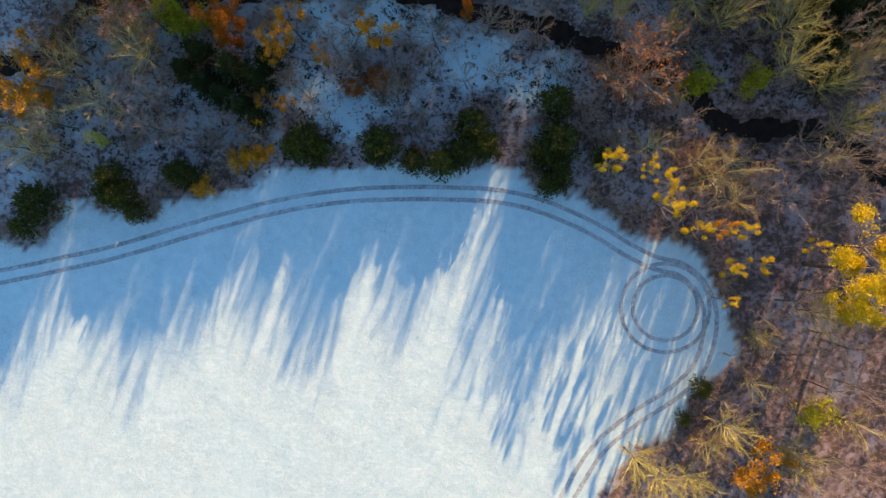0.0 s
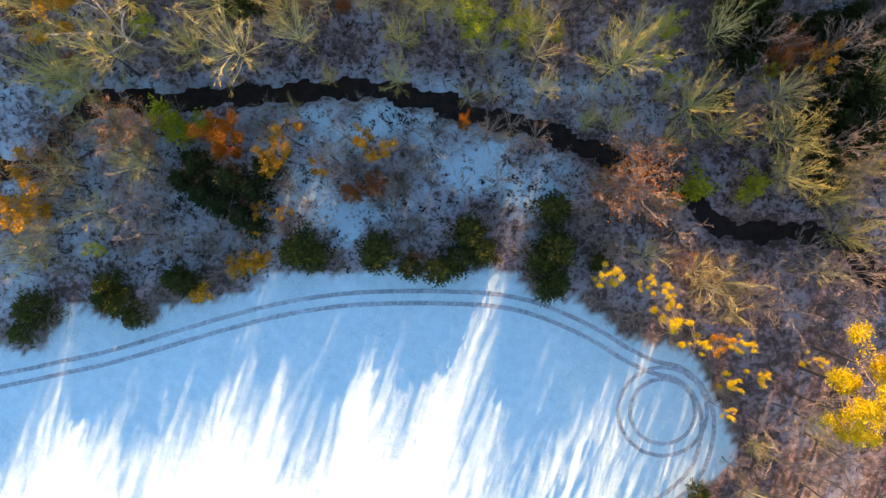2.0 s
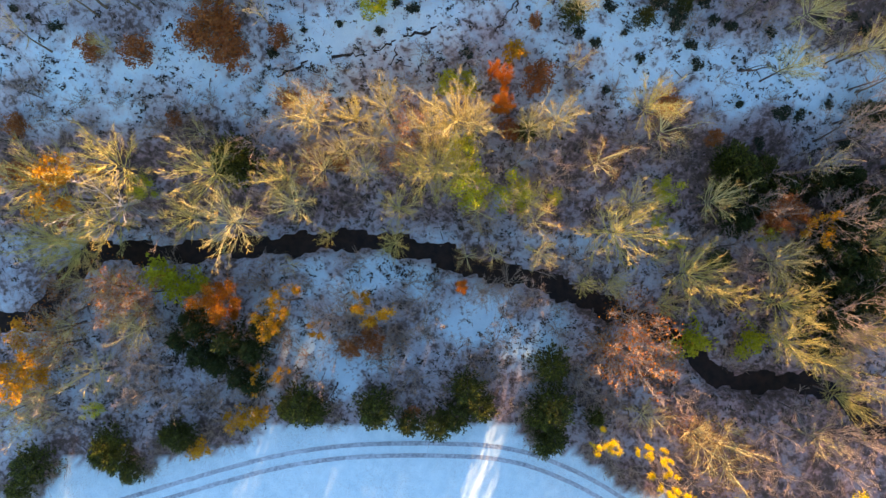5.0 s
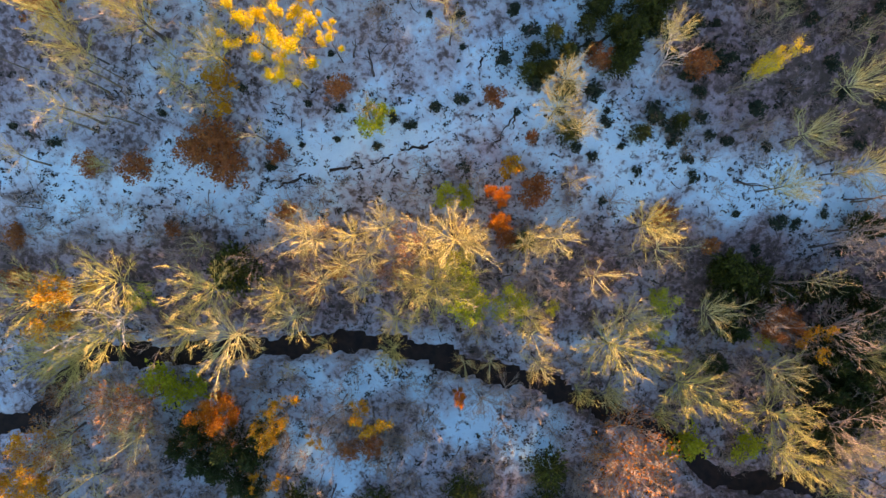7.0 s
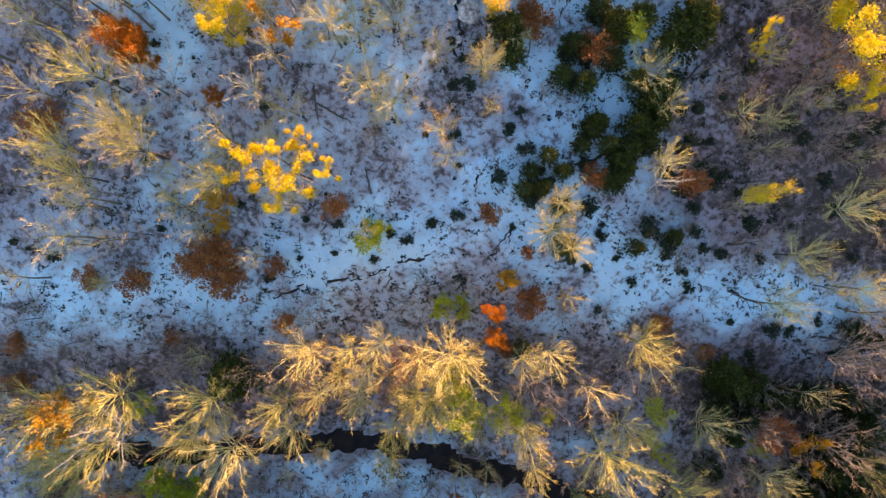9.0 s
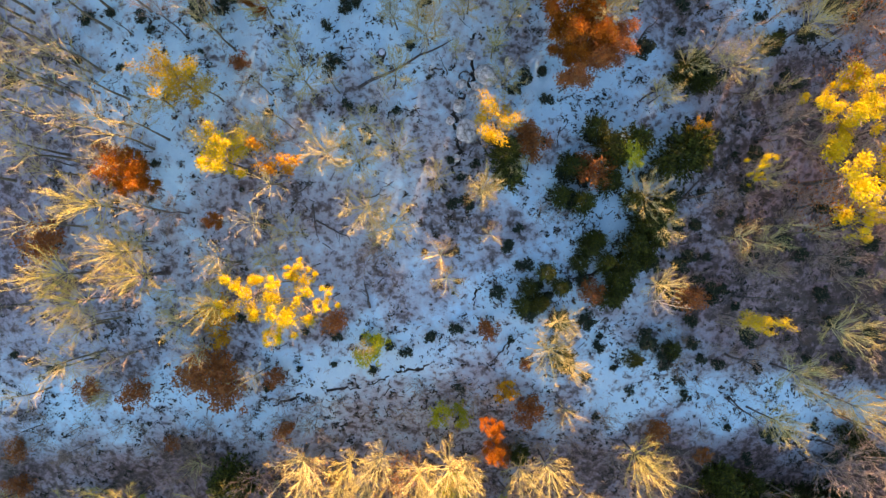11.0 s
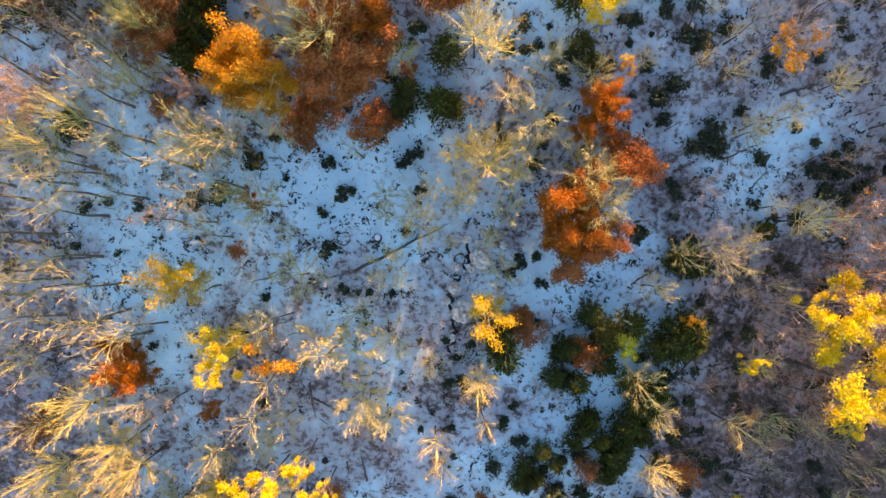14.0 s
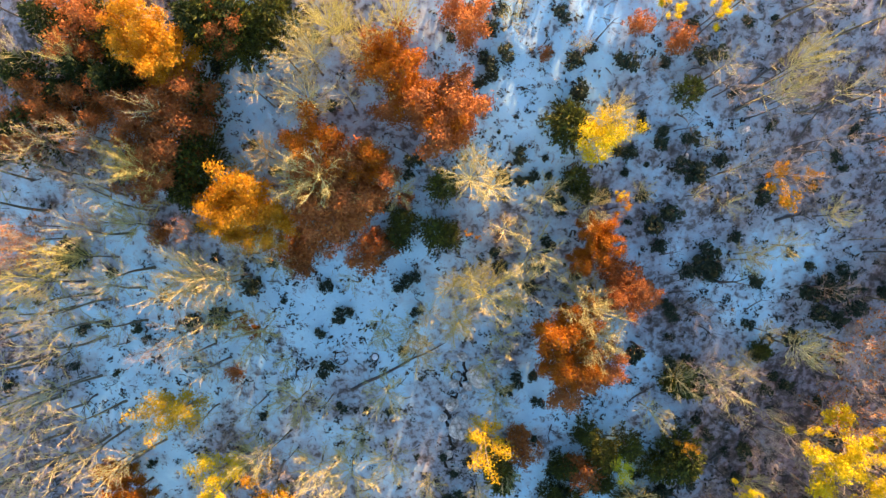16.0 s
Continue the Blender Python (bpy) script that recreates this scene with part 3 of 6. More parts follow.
for s in range(2):
    shrub_form("limebush", 330 + s, M_LIME, 3.2, 1.5, 1000, 0.13)
for s in range(2):
    shrub_form("goldbush", 340 + s, M_GOLD, 3.2, 1.2, 700, 0.13)
for s in range(2):
    shrub_form("yellowbush", 350 + s, M_YELLOW, 3.6, 1.3, 900, 0.13)


def brush_form(seed, high=3.0, wide=1.6):
    """A leafless shrub: many thin stems that fork."""
    rng = random.Random(seed)
    wood, fine = Geo(), Geo()
    for k in range(14):
        a = 2.4 * k
        d = Vector((math.cos(a) * rng.uniform(0.1, 0.8), math.sin(a) * rng.uniform(0.1, 0.8), 1.1))
        st = shoot(rng, Vector((rng.gauss(0, 0.2), rng.gauss(0, 0.2), -0.2)), d, high * rng.uniform(0.6, 1.1), 3, 0.12)
        wood.tube(st, [0.028, 0.02, 0.012, 0.0], 3)
        for _ in range(12):
            q, e = along(st, rng.uniform(0.3, 1.0))
            fine.blade(q, tilted(rng, e, rng.uniform(0.3, 0.9)), rng.uniform(0.4, 1.0), 0.016, rng)
    FORMS.setdefault("brush", []).append([("wood", wood.mesh("wood", M_BRUSH, True, fine, M_BRUSH))])


for s in range(3):
    brush_form(360 + s)


def snag_form(seed, high=6.0):
    """A dead pole: one thin crooked stem with a few broken side branches."""
    rng = random.Random(seed)
    stem = Geo()
    pts = shoot(rng, Vector((0, 0, -0.3)), Vector((rng.gauss(0, 0.12), rng.gauss(0, 0.12), 1)), high, 6, 0.09)
    stem.tube(pts, [0.10 * (1.5 if k == 0 else 1.0) * (1 - 0.75 * k / 6) for k in range(7)], 6)
    parts = [("trunk", stem.mesh("trunk", M_TRUNK))]
    for _ in range(3):
        twig = Geo()
        q, e = along(pts, rng.uniform(0.35, 0.97))
        br = shoot(rng, q, tilted(rng, e, rng.uniform(0.5, 1.1)), rng.uniform(0.7, 1.9), 3, 0.18)
        twig.tube(br, [0.04, 0.032, 0.022, 0.0], 4)
        parts.append(("branch", twig.mesh("branch", M_TRUNK)))
    FORMS.setdefault("snag", []).append(parts)


for s in range(5):
    snag_form(380 + s)

# name, label, category, group, the height at which the form was grown
KINDS = {
    "wide": ("bare_tree", "leafless pale-barked tree with a broad spreading crown", "tree", "bare woodland trees", 15.0),
    "olive": ("mossy_bare_tree", "leafless tree with mossy olive-yellow twigs", "tree", "bare woodland trees", 15.0),
    "grey": ("twiggy_bare_tree", "leafless grey-brown tree with fine hazy twigs", "tree", "bare woodland trees", 14.0),
    "fuzz": ("small_bare_tree", "small leafless tree with a soft cream-coloured twig crown", "tree", "bare woodland trees", 9.0),
    "tall": ("tall_bare_tree", "tall slender leafless tree with a high narrow crown", "tree", "bare woodland trees", 19.0),
    "tan": ("tan_tree", "pale tree with withered tan leaves on its twigs", "tree", "autumn trees", 14.0),
    "white": ("white_tree", "leaning white-barked tree with bare spreading limbs", "tree", "bare woodland trees", 17.0),
    "yellow": ("yellow_tree", "tree with bright yellow autumn leaves in loose clumps", "tree", "autumn trees", 15.0),
    "yellowfull": ("yellow_tree", "small tree with a round crown of golden-yellow leaves", "tree", "autumn trees", 11.0),
    "yellowdense": ("yellow_tree", "tree with a dense crown of lemon-yellow autumn leaves", "tree", "autumn trees", 12.0),
    "golden": ("golden_tree", "thin tree with sparse golden-orange autumn leaves", "tree", "autumn trees", 12.0),
    "orange": ("orange_tree", "tree with a full crown of burnt-orange leaves", "tree", "autumn trees", 13.0),
    "goldfull": ("golden_tree", "tree with a dense sunlit crown of golden leaves", "tree", "autumn trees", 13.0),
    "rust": ("rust_tree", "tree still holding dense rust-brown leaves", "tree", "autumn trees", 11.0),
    "lime": ("lime_tree", "narrow tree with yellow-green leaves", "tree", "autumn trees", 12.0),
    "ruddy": ("ruddy_tree", "bare-limbed tree with scattered reddish-orange leaves", "tree", "autumn trees", 14.0),
    "pine": ("pine_tree", "dark green pine standing among bare trees", "tree", "evergreens", 11.0),
    "cedar": ("evergreen_tree", "low bushy dark green evergreen tree", "tree", "evergreens", 7.0),
    "laurel": ("evergreen_shrub", "low dark evergreen shrub on snowy ground", "shrub", "evergreen shrubs", 1.7),
    "rustbush": ("rust_shrub", "shrub holding withered rust-brown leaves", "shrub", "leafy shrubs", 2.6),
    "limebush": ("green_shrub", "yellow-green leafy shrub under the trees", "shrub", "leafy shrubs", 3.2),
    "goldbush": ("golden_shrub", "small shrub with golden-orange leaves", "shrub", "leafy shrubs", 3.2),
    "yellowbush": ("yellow_shrub", "small tree-like shrub with yellow leaves", "shrub", "leafy shrubs", 3.6),
    "snag": ("dead_pole", "thin dark crooked dead pole standing in snow", "dead tree", "dead poles", 6.0),
    "brush": ("leafless_shrub", "leafless brown shrub of many thin stems", "shrub", "leafless shrubs", 3.0),
}
COUNT = {}


def plant(kind, x, y, high, wide=1.0):
    """Sets one plant of that kind, so high and with its crown so many times its grown width, on the ground at x, y."""
    name, label, category, group, grown = KINDS[kind]
    k = COUNT[kind] = COUNT.get(kind, -1) + 1
    forms = FORMS[kind]
    ob = new(name)
    ob.empty_display_size = 0.3
    s = high / grown
    turn = (k * 137.5 + x * 31.0 + y * 17.0) % 360.0
    w = s * wide
    ob.matrix_basis = pose(x, y, ground_at(x, y) - 0.05, 0, 0, turn) @ Matrix.Diagonal((w, w, s, 1))
    for part_name, me in forms[(k * 7 + int(abs(x) * 3)) % len(forms)]:
        p = new(part_name, me)
        p.parent = ob
    return tagged(ob, label, category, group)



# ---- stones, fallen wood and low brush ----
def boulder(x, y, size, seed):
    rng = random.Random(seed)
    bm = bmesh.new()
    bmesh.ops.create_icosphere(bm, subdivisions=3, radius=size)
    off = Vector((seed * 3.1, seed * 1.7, 0))
    sx, sy, sz = rng.uniform(0.8, 1.2), rng.uniform(0.7, 1.1), rng.uniform(0.55, 0.8)
    for v in bm.verts:
        n = v.co.normalized()
        v.co *= 1 + 0.28 * noise.noise(n * 1.4 + off) + 0.10 * noise.noise(n * 4.0 + off)
        v.co = Vector((v.co.x * sx, v.co.y * sy, v.co.z * sz))
    me = bpy.data.meshes.new("boulder")
    bm.to_mesh(me)
    bm.free()
    me.materials.append(M_STONE)
    ob = new("boulder", me)
    ob.matrix_basis = pose(x, y, ground_at(x, y) + size * 0.28, 0, 0, seed * 50)
    return tagged(ob, "pale grey boulder half buried in the wooded slope", "boulder", "boulders")


def fallen(x0, y0, x1, y1, r, mat=M_TRUNK, knots=4, seed=0, label="fallen bare tree trunk lying on the snow"):
    """A fallen trunk from its thick to its thin end, lying on the ground, with broken side branches."""
    rng = random.Random(seed + int(x0 * 7))
    g = Geo()
    pts = []
    for k in range(9):
        t = k / 8
        x, y = x0 + (x1 - x0) * t + rng.gauss(0, 0.06), y0 + (y1 - y0) * t + rng.gauss(0, 0.06)
        pts.append(Vector((x, y, ground_at(x, y) + r * 0.8)))
    g.tube(pts, [r * (1 - 0.65 * k / 8) for k in range(9)], 7)
    o = pts[0].copy()
    root = new("fallen_trunk")
    root.matrix_basis = Matrix.Translation(o)
    pieces = [("trunk", g)]
    for k in range(knots):
        br = Geo()
        p, d = along(pts, rng.uniform(0.35, 0.95))
        e = p + (tilted(rng, d, rng.uniform(0.5, 1.0)) + Vector((0, 0, 0.3))) * rng.uniform(0.6, 1.8)
        e.z = max(e.z, ground_at(e.x, e.y) + 0.03)
        br.tube([p, p.lerp(e, 0.5), e], [r * 0.35, r * 0.25, 0.01], 4)
        pieces.append(("branch", br))
    for n, geo in pieces:
        geo.v = [v - o for v in geo.v]
        p = new(n, geo.mesh(n, mat))
        p.parent = root
    return tagged(root, label, "fallen trunk", "fallen trunks")


def stump(x, y, r):
    """A sawn stump with a cap of snow."""
    root = new("tree_stump")
    root.matrix_basis = pose(x, y, ground_at(x, y) - 0.1, 0, 0, x * 40)
    for n, pts, rad, mat in (("stem", (0, 0.2, 0.5, 0.51), (r * 1.35, r * 1.05, r, 0), M_TRUNK), ("snow_cap", (0.495, 0.55, 0.59), (r * 0.9, r * 0.75, 0), M_SNOWCAP)):
        g = Geo()
        g.tube([Vector((0, 0, h)) for h in pts], rad, 10)
        p = new(n, g.mesh(n, mat))
        p.parent = root
    return tagged(root, "cut tree stump with a cap of snow", "stump", "tree stumps")


def bent_branch(x, y, r, thick, gap, seed):
    """A dark dead branch bent almost to a ring, lying on the snow."""
    rng = random.Random(seed)
    g = Geo()
    pts = []
    for k in range(15):
        a = gap + (6.28 - gap * 0.6) * k / 14
        q = r * rng.uniform(0.9, 1.1)
        u, v = x + math.cos(a) * q, y + math.sin(a) * q
        pts.append(Vector((u, v, ground_at(u, v) + thick * 0.7)))
    g.tube(pts, [thick * rng.uniform(0.6, 1.1) for _ in pts], 6)
    o = Vector((x, y, ground_at(x, y)))
    g.v = [v - o for v in g.v]
    ob = new("bent_branch", g.mesh("bent_branch", M_TRUNK))
    ob.matrix_basis = Matrix.Translation(o)
    return tagged(ob, "dark dead branch bent to a ring on snow", "branch", "fallen branches")


def sow(count, rng, x0, x1, y0, y1):
    """Spots in the wood, outside the meadow and the creek, with the ground's height and how open each lies."""
    xs = np.array([rng.uniform(x0, x1) for _ in range(count)])
    ys = np.array([rng.uniform(y0, y1) for _ in range(count)])
    ok = ~inside(xs, ys, MEADOW) & (line_distance(xs, ys, CREEK) > CREEK_W + 0.8)
    xs, ys = xs[ok], ys[ok]
    return zip(xs.tolist(), ys.tolist(), ground_z(xs, ys).tolist(), clear_amount(xs, ys).tolist())


def build_litter():
    rng = random.Random(5)
    sticks, tufts, stalks, ferns = Geo(), Geo(), Geo(), Geo()
    for x, y, z, c in sow(1500, rng, -68, 68, -40, 146):
        if rng.random() < 0.35 * c:
            continue
        a, ln = rng.uniform(0, 6.28), rng.uniform(0.35, 1.9)
        d = Vector((math.cos(a), math.sin(a), rng.uniform(-0.02, 0.12)))
        p = Vector((x, y, z + 0.05))
        m = p + d * ln * 0.5 + Vector((rng.gauss(0, 0.1), rng.gauss(0, 0.1), 0.03))
        e = p + d * ln
        e.z = z + 0.06 + (e.y - y) * 0.15
        m.z = z + 0.07 + (m.y - y) * 0.15
        sticks.tube([p, m, e], [rng.uniform(0.03, 0.09), rng.uniform(0.03, 0.07), 0.01], 3)
    for x, y, z, c in sow(9000, rng, -68, 68, -40, 146):
        if rng.random() < 0.2:
            continue
        for _ in range(4):
            d = Vector((rng.gauss(0, 0.7), rng.gauss(0, 0.7), rng.uniform(0.3, 1.0))).normalized()
            tufts.blade(Vector((x + rng.gauss(0, 0.12), y + rng.gauss(0, 0.12), z)), d, rng.uniform(0.15, 0.45), 0.06, rng)
    # dark low tufts of evergreen fern and bramble, in drifts
    for x, y, z, c in sow(26000, rng, -66, 66, 10, 146):
        drift = noise.noise(Vector((x * 0.13, y * 0.13, 3.0))) + 0.5 * noise.noise(Vector((x * 0.45, y * 0.45, 7.0)))
        if drift + rng.gauss(0, 0.25) < 0.12 - 0.24 * (c > 0.4 or y < 58 or x > 30):
            continue
        wide = 0.14 + 0.5 * rng.random() ** 2
        for _ in range(9):
            p = Vector((x + rng.gauss(0, wide * 0.5), y + rng.gauss(0, wide * 0.5), z + rng.uniform(0.03, 0.2)))
            ferns.leaf(p, wide * rng.uniform(0.25, 0.5), rng, 0.8)
    for x, y, z, c in sow(9000, rng, -68, 68, -40, 146):
        if rng.random() < 0.75 * c:
            continue
        h = rng.uniform(0.8, 2.6)
        p = Vector((x, y, z))
        t = p + Vector((rng.gauss(0, 0.15), rng.gauss(0, 0.15), 1)) * h
        stalks.tube([p, t], [0.018, 0.004], 3)
        for _ in range(4):
            q = p.lerp(t, rng.uniform(0.35, 0.95))
            stalks.tube([q, q + Vector((rng.gauss(0, 0.5), rng.gauss(0, 0.5), rng.uniform(0.1, 0.6)))], [0.011, 0], 3)
    for name, g, mat, label in (("fallen_twigs", sticks, M_TRUNK, "dark fallen twigs and sticks scattered over the snow"), ("grass_tufts", tufts, M_BRUSH, "withered brown grass tufts pricking through snow"),
                                ("fern_tufts", ferns, M_FERN, "dark low fern and bramble tufts on the snow"), ("saplings", stalks, M_BRUSH, "thin leafless saplings and brush stems")):
        tagged(new(name, g.mesh(name, mat)), label, "undergrowth", kind="stuff")


build_litter()

boulder(7.0, 95.4, 1.35, 1)
boulder(4.7, 89.2, 1.15, 2)
boulder(9.6, 96.9, 0.6, 3)
boulder(4.1, 94.5, 0.7, 4)
boulder(3.9, 92.0, 0.75, 5)
boulder(5.2, 97.7, 0.55, 6)
boulder(3.4, 86.1, 0.6, 7)
boulder(5.7, 94.2, 0.55, 8)
boulder(16.5, 98.6, 0.5, 9)
boulder(4.3, 84.1, 0.5, 10)
boulder(5.4, 92.9, 0.4, 11)
boulder(2.8, 90.4, 0.5, 12)
boulder(28.8, 119.5, 0.5, 21)
boulder(34.6, 122.2, 0.6, 22)
boulder(10.7, 113.5, 0.5, 23)
fallen(-7.6, 94.1, 3.5, 99.5, 0.2)
fallen(20.4, 24.8, 23.8, 31.3, 0.2)
fallen(0.3, 35.2, -0.5, 30.5, 0.14)
fallen(-13.0, 79.1, -9.0, 76.9, 0.12)
fallen(28.7, 80.2, 32.6, 84.1, 0.16)
fallen(48.7, 79.1, 43.9, 76.4, 0.14)
fallen(-50.9, 25.0, -46.3, 27.7, 0.2)
fallen(-43.6, 26.7, -38.1, 28.2, 0.16)
fallen(-7.7, 81.6, -4.5, 82.1, 0.1)
fallen(-13.3, 81.1, -13.0, 77.3, 0.12)
fallen(32.8, 125.5, 38.2, 129.1, 0.2)
fallen(40.2, 123.4, 45.1, 125.1, 0.18)
fallen(33.3, 124.1, 35.9, 125.4, 0.15)
fallen(35.3, 85.8, 32.1, 83.2, 0.15)
fallen(-7.0, 68.6, -7.6, 72.0, 0.15)
fallen(24.4, 92.4, 27.6, 94.2, 0.12)
fallen(39.4, 112.8, 42.8, 113.6, 0.18)
fallen(9.9, 64.4, 7.5, 61.3, 0.12)
fallen(44.7, 79.4, 48.5, 81.9, 0.12)
fallen(-35.7, 70.6, -34.9, 74.1, 0.12)
fallen(23.1, 105.8, 25.5, 108.2, 0.12)
fallen(35.3, 85.8, 34.7, 84.3, 0.2)
fallen(26.6, 74.4, 24.0, 71.7, 0.14)
ribbon("rill", spline([(-19.8, 55.8), (-16.4, 57.5), (-10.7, 58.2), (-7.9, 58.6), (-5.0, 59.9), (-1.5, 60.9), (2.0, 61.7)], 7)[0:9], 0.26, 0.03, M_EARTH, "narrow dark rill cutting through the snow", "rill", 0.45)
ribbon("rill", spline([(-19.8, 55.8), (-16.4, 57.5), (-10.7, 58.2), (-7.9, 58.6), (-5.0, 59.9), (-1.5, 60.9), (2.0, 61.7)], 7)[11:21], 0.26, 0.03, M_EARTH, "narrow dark rill cutting through the snow", "rill", 0.45)
ribbon("rill", spline([(-19.8, 55.8), (-16.4, 57.5), (-10.7, 58.2), (-7.9, 58.6), (-5.0, 59.9), (-1.5, 60.9), (2.0, 61.7)], 7)[22:29], 0.26, 0.03, M_EARTH, "narrow dark rill cutting through the snow", "rill", 0.45)
ribbon("rill", spline([(-19.8, 55.8), (-16.4, 57.5), (-10.7, 58.2), (-7.9, 58.6), (-5.0, 59.9), (-1.5, 60.9), (2.0, 61.7)], 7)[30:39], 0.26, 0.03, M_EARTH, "narrow dark rill cutting through the snow", "rill", 0.45)
ribbon("rill", spline([(5.8, 70.9), (5.1, 68.8), (4.0, 67.3)], 7)[0:8], 0.22, 0.03, M_EARTH, "narrow dark rill cutting through the snow", "rill", 0.45)
ribbon("rill", spline([(5.8, 70.9), (5.1, 68.8), (4.0, 67.3)], 7)[10:15], 0.22, 0.03, M_EARTH, "narrow dark rill cutting through the snow", "rill", 0.45)
ribbon("rill", spline([(9.8, 64.7), (9.2, 62.7), (7.0, 60.9)], 7)[0:8], 0.24, 0.03, M_EARTH, "narrow dark rill cutting through the snow", "rill", 0.45)
ribbon("rill", spline([(9.8, 64.7), (9.2, 62.7), (7.0, 60.9)], 7)[10:15], 0.24, 0.03, M_EARTH, "narrow dark rill cutting through the snow", "rill", 0.45)
ribbon("rill", spline([(37.6, 95.1), (37.1, 93.5), (35.6, 91.0), (34.8, 88.3)], 7)[0:8], 0.22, 0.03, M_EARTH, "narrow dark rill cutting through the snow", "rill", 0.45)
ribbon("rill", spline([(37.6, 95.1), (37.1, 93.5), (35.6, 91.0), (34.8, 88.3)], 7)[11:18], 0.22, 0.03, M_EARTH, "narrow dark rill cutting through the snow", "rill", 0.45)
ribbon("rill", spline([(19.1, 72.3), (21.7, 73.9), (23.0, 75.0)], 7)[0:8], 0.30, 0.03, M_EARTH, "narrow dark rill cutting through the snow", "rill", 0.45)
ribbon("rill", spline([(19.1, 72.3), (21.7, 73.9), (23.0, 75.0)], 7)[10:15], 0.30, 0.03, M_EARTH, "narrow dark rill cutting through the snow", "rill", 0.45)
ribbon("rill", spline([(-5.5, 57.2), (-5.0, 59.3)], 7)[0:7], 0.22, 0.03, M_EARTH, "narrow dark rill cutting through the snow", "rill", 0.45)


stump(-4.9, 97.9, 0.42)
bent_branch(4.5, 95.3, 0.62, 0.13, 0.2, 1)
bent_branch(-8.8, 97.8, 0.75, 0.07, 0.7, 2)
bent_branch(13.0, 108.2, 0.7, 0.07, 1.2, 3)
# dark earth strips that also stand for the shadow beside the boulders
for gully in ([(3.3, 84.6), (3.9, 87.0), (3.5, 88.6)], [(3.6, 89.6), (3.4, 91.6), (4.4, 93.2)], [(5.2, 94.3), (5.6, 95.9), (5.3, 97.8)]):
    ribbon("rill", spline(gully, 7), 0.5, 0.03, M_EARTH, "narrow dark gully and painted shade between pale boulders", "rill", 0.45)

# ---- the wood, plant by plant: kind, place, height, relative width of the crown ----
plant("cedar", -53.8, 6.1, 6, 1.3)
plant("cedar", -55.7, 3.0, 5)
plant("cedar", -44.4, 7.6, 5.5)
plant("cedar", -42.4, 6.8, 6)
plant("cedar", -40.8, 5.0, 4.5)
plant("cedar", -43.7, 9.4, 7, 0.8)
plant("cedar", -33.7, 9.6, 5.5)
plant("cedar", -35.3, 10.2, 5)
plant("cedar", -18.1, 14.1, 6.5, 1.2)
plant("cedar", -16.5, 13.0, 5)
plant("cedar", -19.7, 13.6, 5)
plant("cedar", -8.2, 13.7, 7, 1.1)
plant("cedar", -8.6, 12.8, 5)
plant("cedar", -3.9, 11.6, 5)
plant("cedar", -0.1, 11.2, 6)
plant("cedar", 2.3, 12.5, 6)
plant("cedar", 3.7, 16.2, 7)
plant("cedar", 5.6, 13.6, 6)
plant("cedar", 14.9, 19.1, 7)
plant("cedar", 14.9, 14.0, 7.5, 1.1)
plant("cedar", 13.1, 12.5, 6)
plant("cedar", 15.0, 9.6, 6)
plant("cedar", 14.0, 8.6, 5)
plant("cedar", 20.8, 12.3, 4)
plant("goldbush", -31.9, 8.2, 4)
plant("goldbush", -27.0, 11.7, 4)
plant("goldbush", -24.0, 12.6, 4)
plant("goldbush", -25.5, 12.4, 4)
plant("brush", -13.4, 11.2, 3)
plant("brush", 11.3, 12.3, 3)
plant("brush", 11.7, 13.8, 3.5)
plant("brush", 5.9, 17.5, 4, 1.3)
plant("brush", -26.2, 11.0, 4)
plant("brush", -28.1, 12.5, 4)
plant("brush", -5.9, 14.6, 3)
plant("brush", 16.5, 12.3, 3)
plant("brush", 19.4, 7.8, 3)
plant("brush", 23.0, 5.7, 4)
plant("brush", 25.9, 5.0, 4)
plant("brush", 24.8, 2.5, 2)
plant("golden", -20.0, 18.5, 8, 0.6)
plant("golden", -22.9, 19.2, 8, 0.6)
plant("golden", -23.8, 16.6, 7, 0.5)
plant("lime", -44.2, 14.2, 8, 0.5)
plant("yellow", 20.2, 10.6, 14, 0.5)
plant("yellow", 25.5, 9.9, 13, 0.35)
plant("yellow", 27.6, 8.7, 13, 0.4)
plant("yellow", 27.7, 5.0, 14, 0.55)
plant("yellow", 31.0, 2.1, 13, 0.5)
plant("yellow", 36.4, 2.3, 13, 0.4)
plant("yellow", 39.4, -1.7, 12, 0.45)
plant("yellow", 35.7, -2.4, 12, 0.45)
plant("yellow", 35.9, -6.4, 10, 0.4)
plant("yellow", 45.6, 0.1, 12, 0.4)
plant("golden", 34.3, 2.5, 12, 0.5)
plant("pine", -30.5, 24.6, 10)
plant("pine", -26.8, 22.8, 11)
plant("pine", -23.8, 21.7, 10)
plant("pine", -30.2, 21.1, 10)
plant("pine", -33.1, 23.0, 9)
plant("pine", -25.5, 18.2, 9)
plant("pine", -24.1, 17.0, 8)
plant("pine", -22.4, 24.6, 9)
plant("pine", -28.3, 19.6, 9)
plant("pine", -32.1, 25.7, 8)
plant("orange", -27.2, 27.7, 14, 0.65)
plant("orange", 3.0, 29.9, 12, 0.28)
plant("golden", -18.8, 28.0, 12, 0.8)
plant("golden", -21.1, 26.3, 12, 0.7)
plant("golden", -21.5, 24.6, 11, 0.6)
plant("golden", -15.4, 24.5, 9, 0.6)
plant("golden", -8.5, 27.0, 11, 0.9)
plant("golden", -9.6, 27.7, 10, 0.6)
plant("golden", -51.5, 21.2, 14, 1.1)
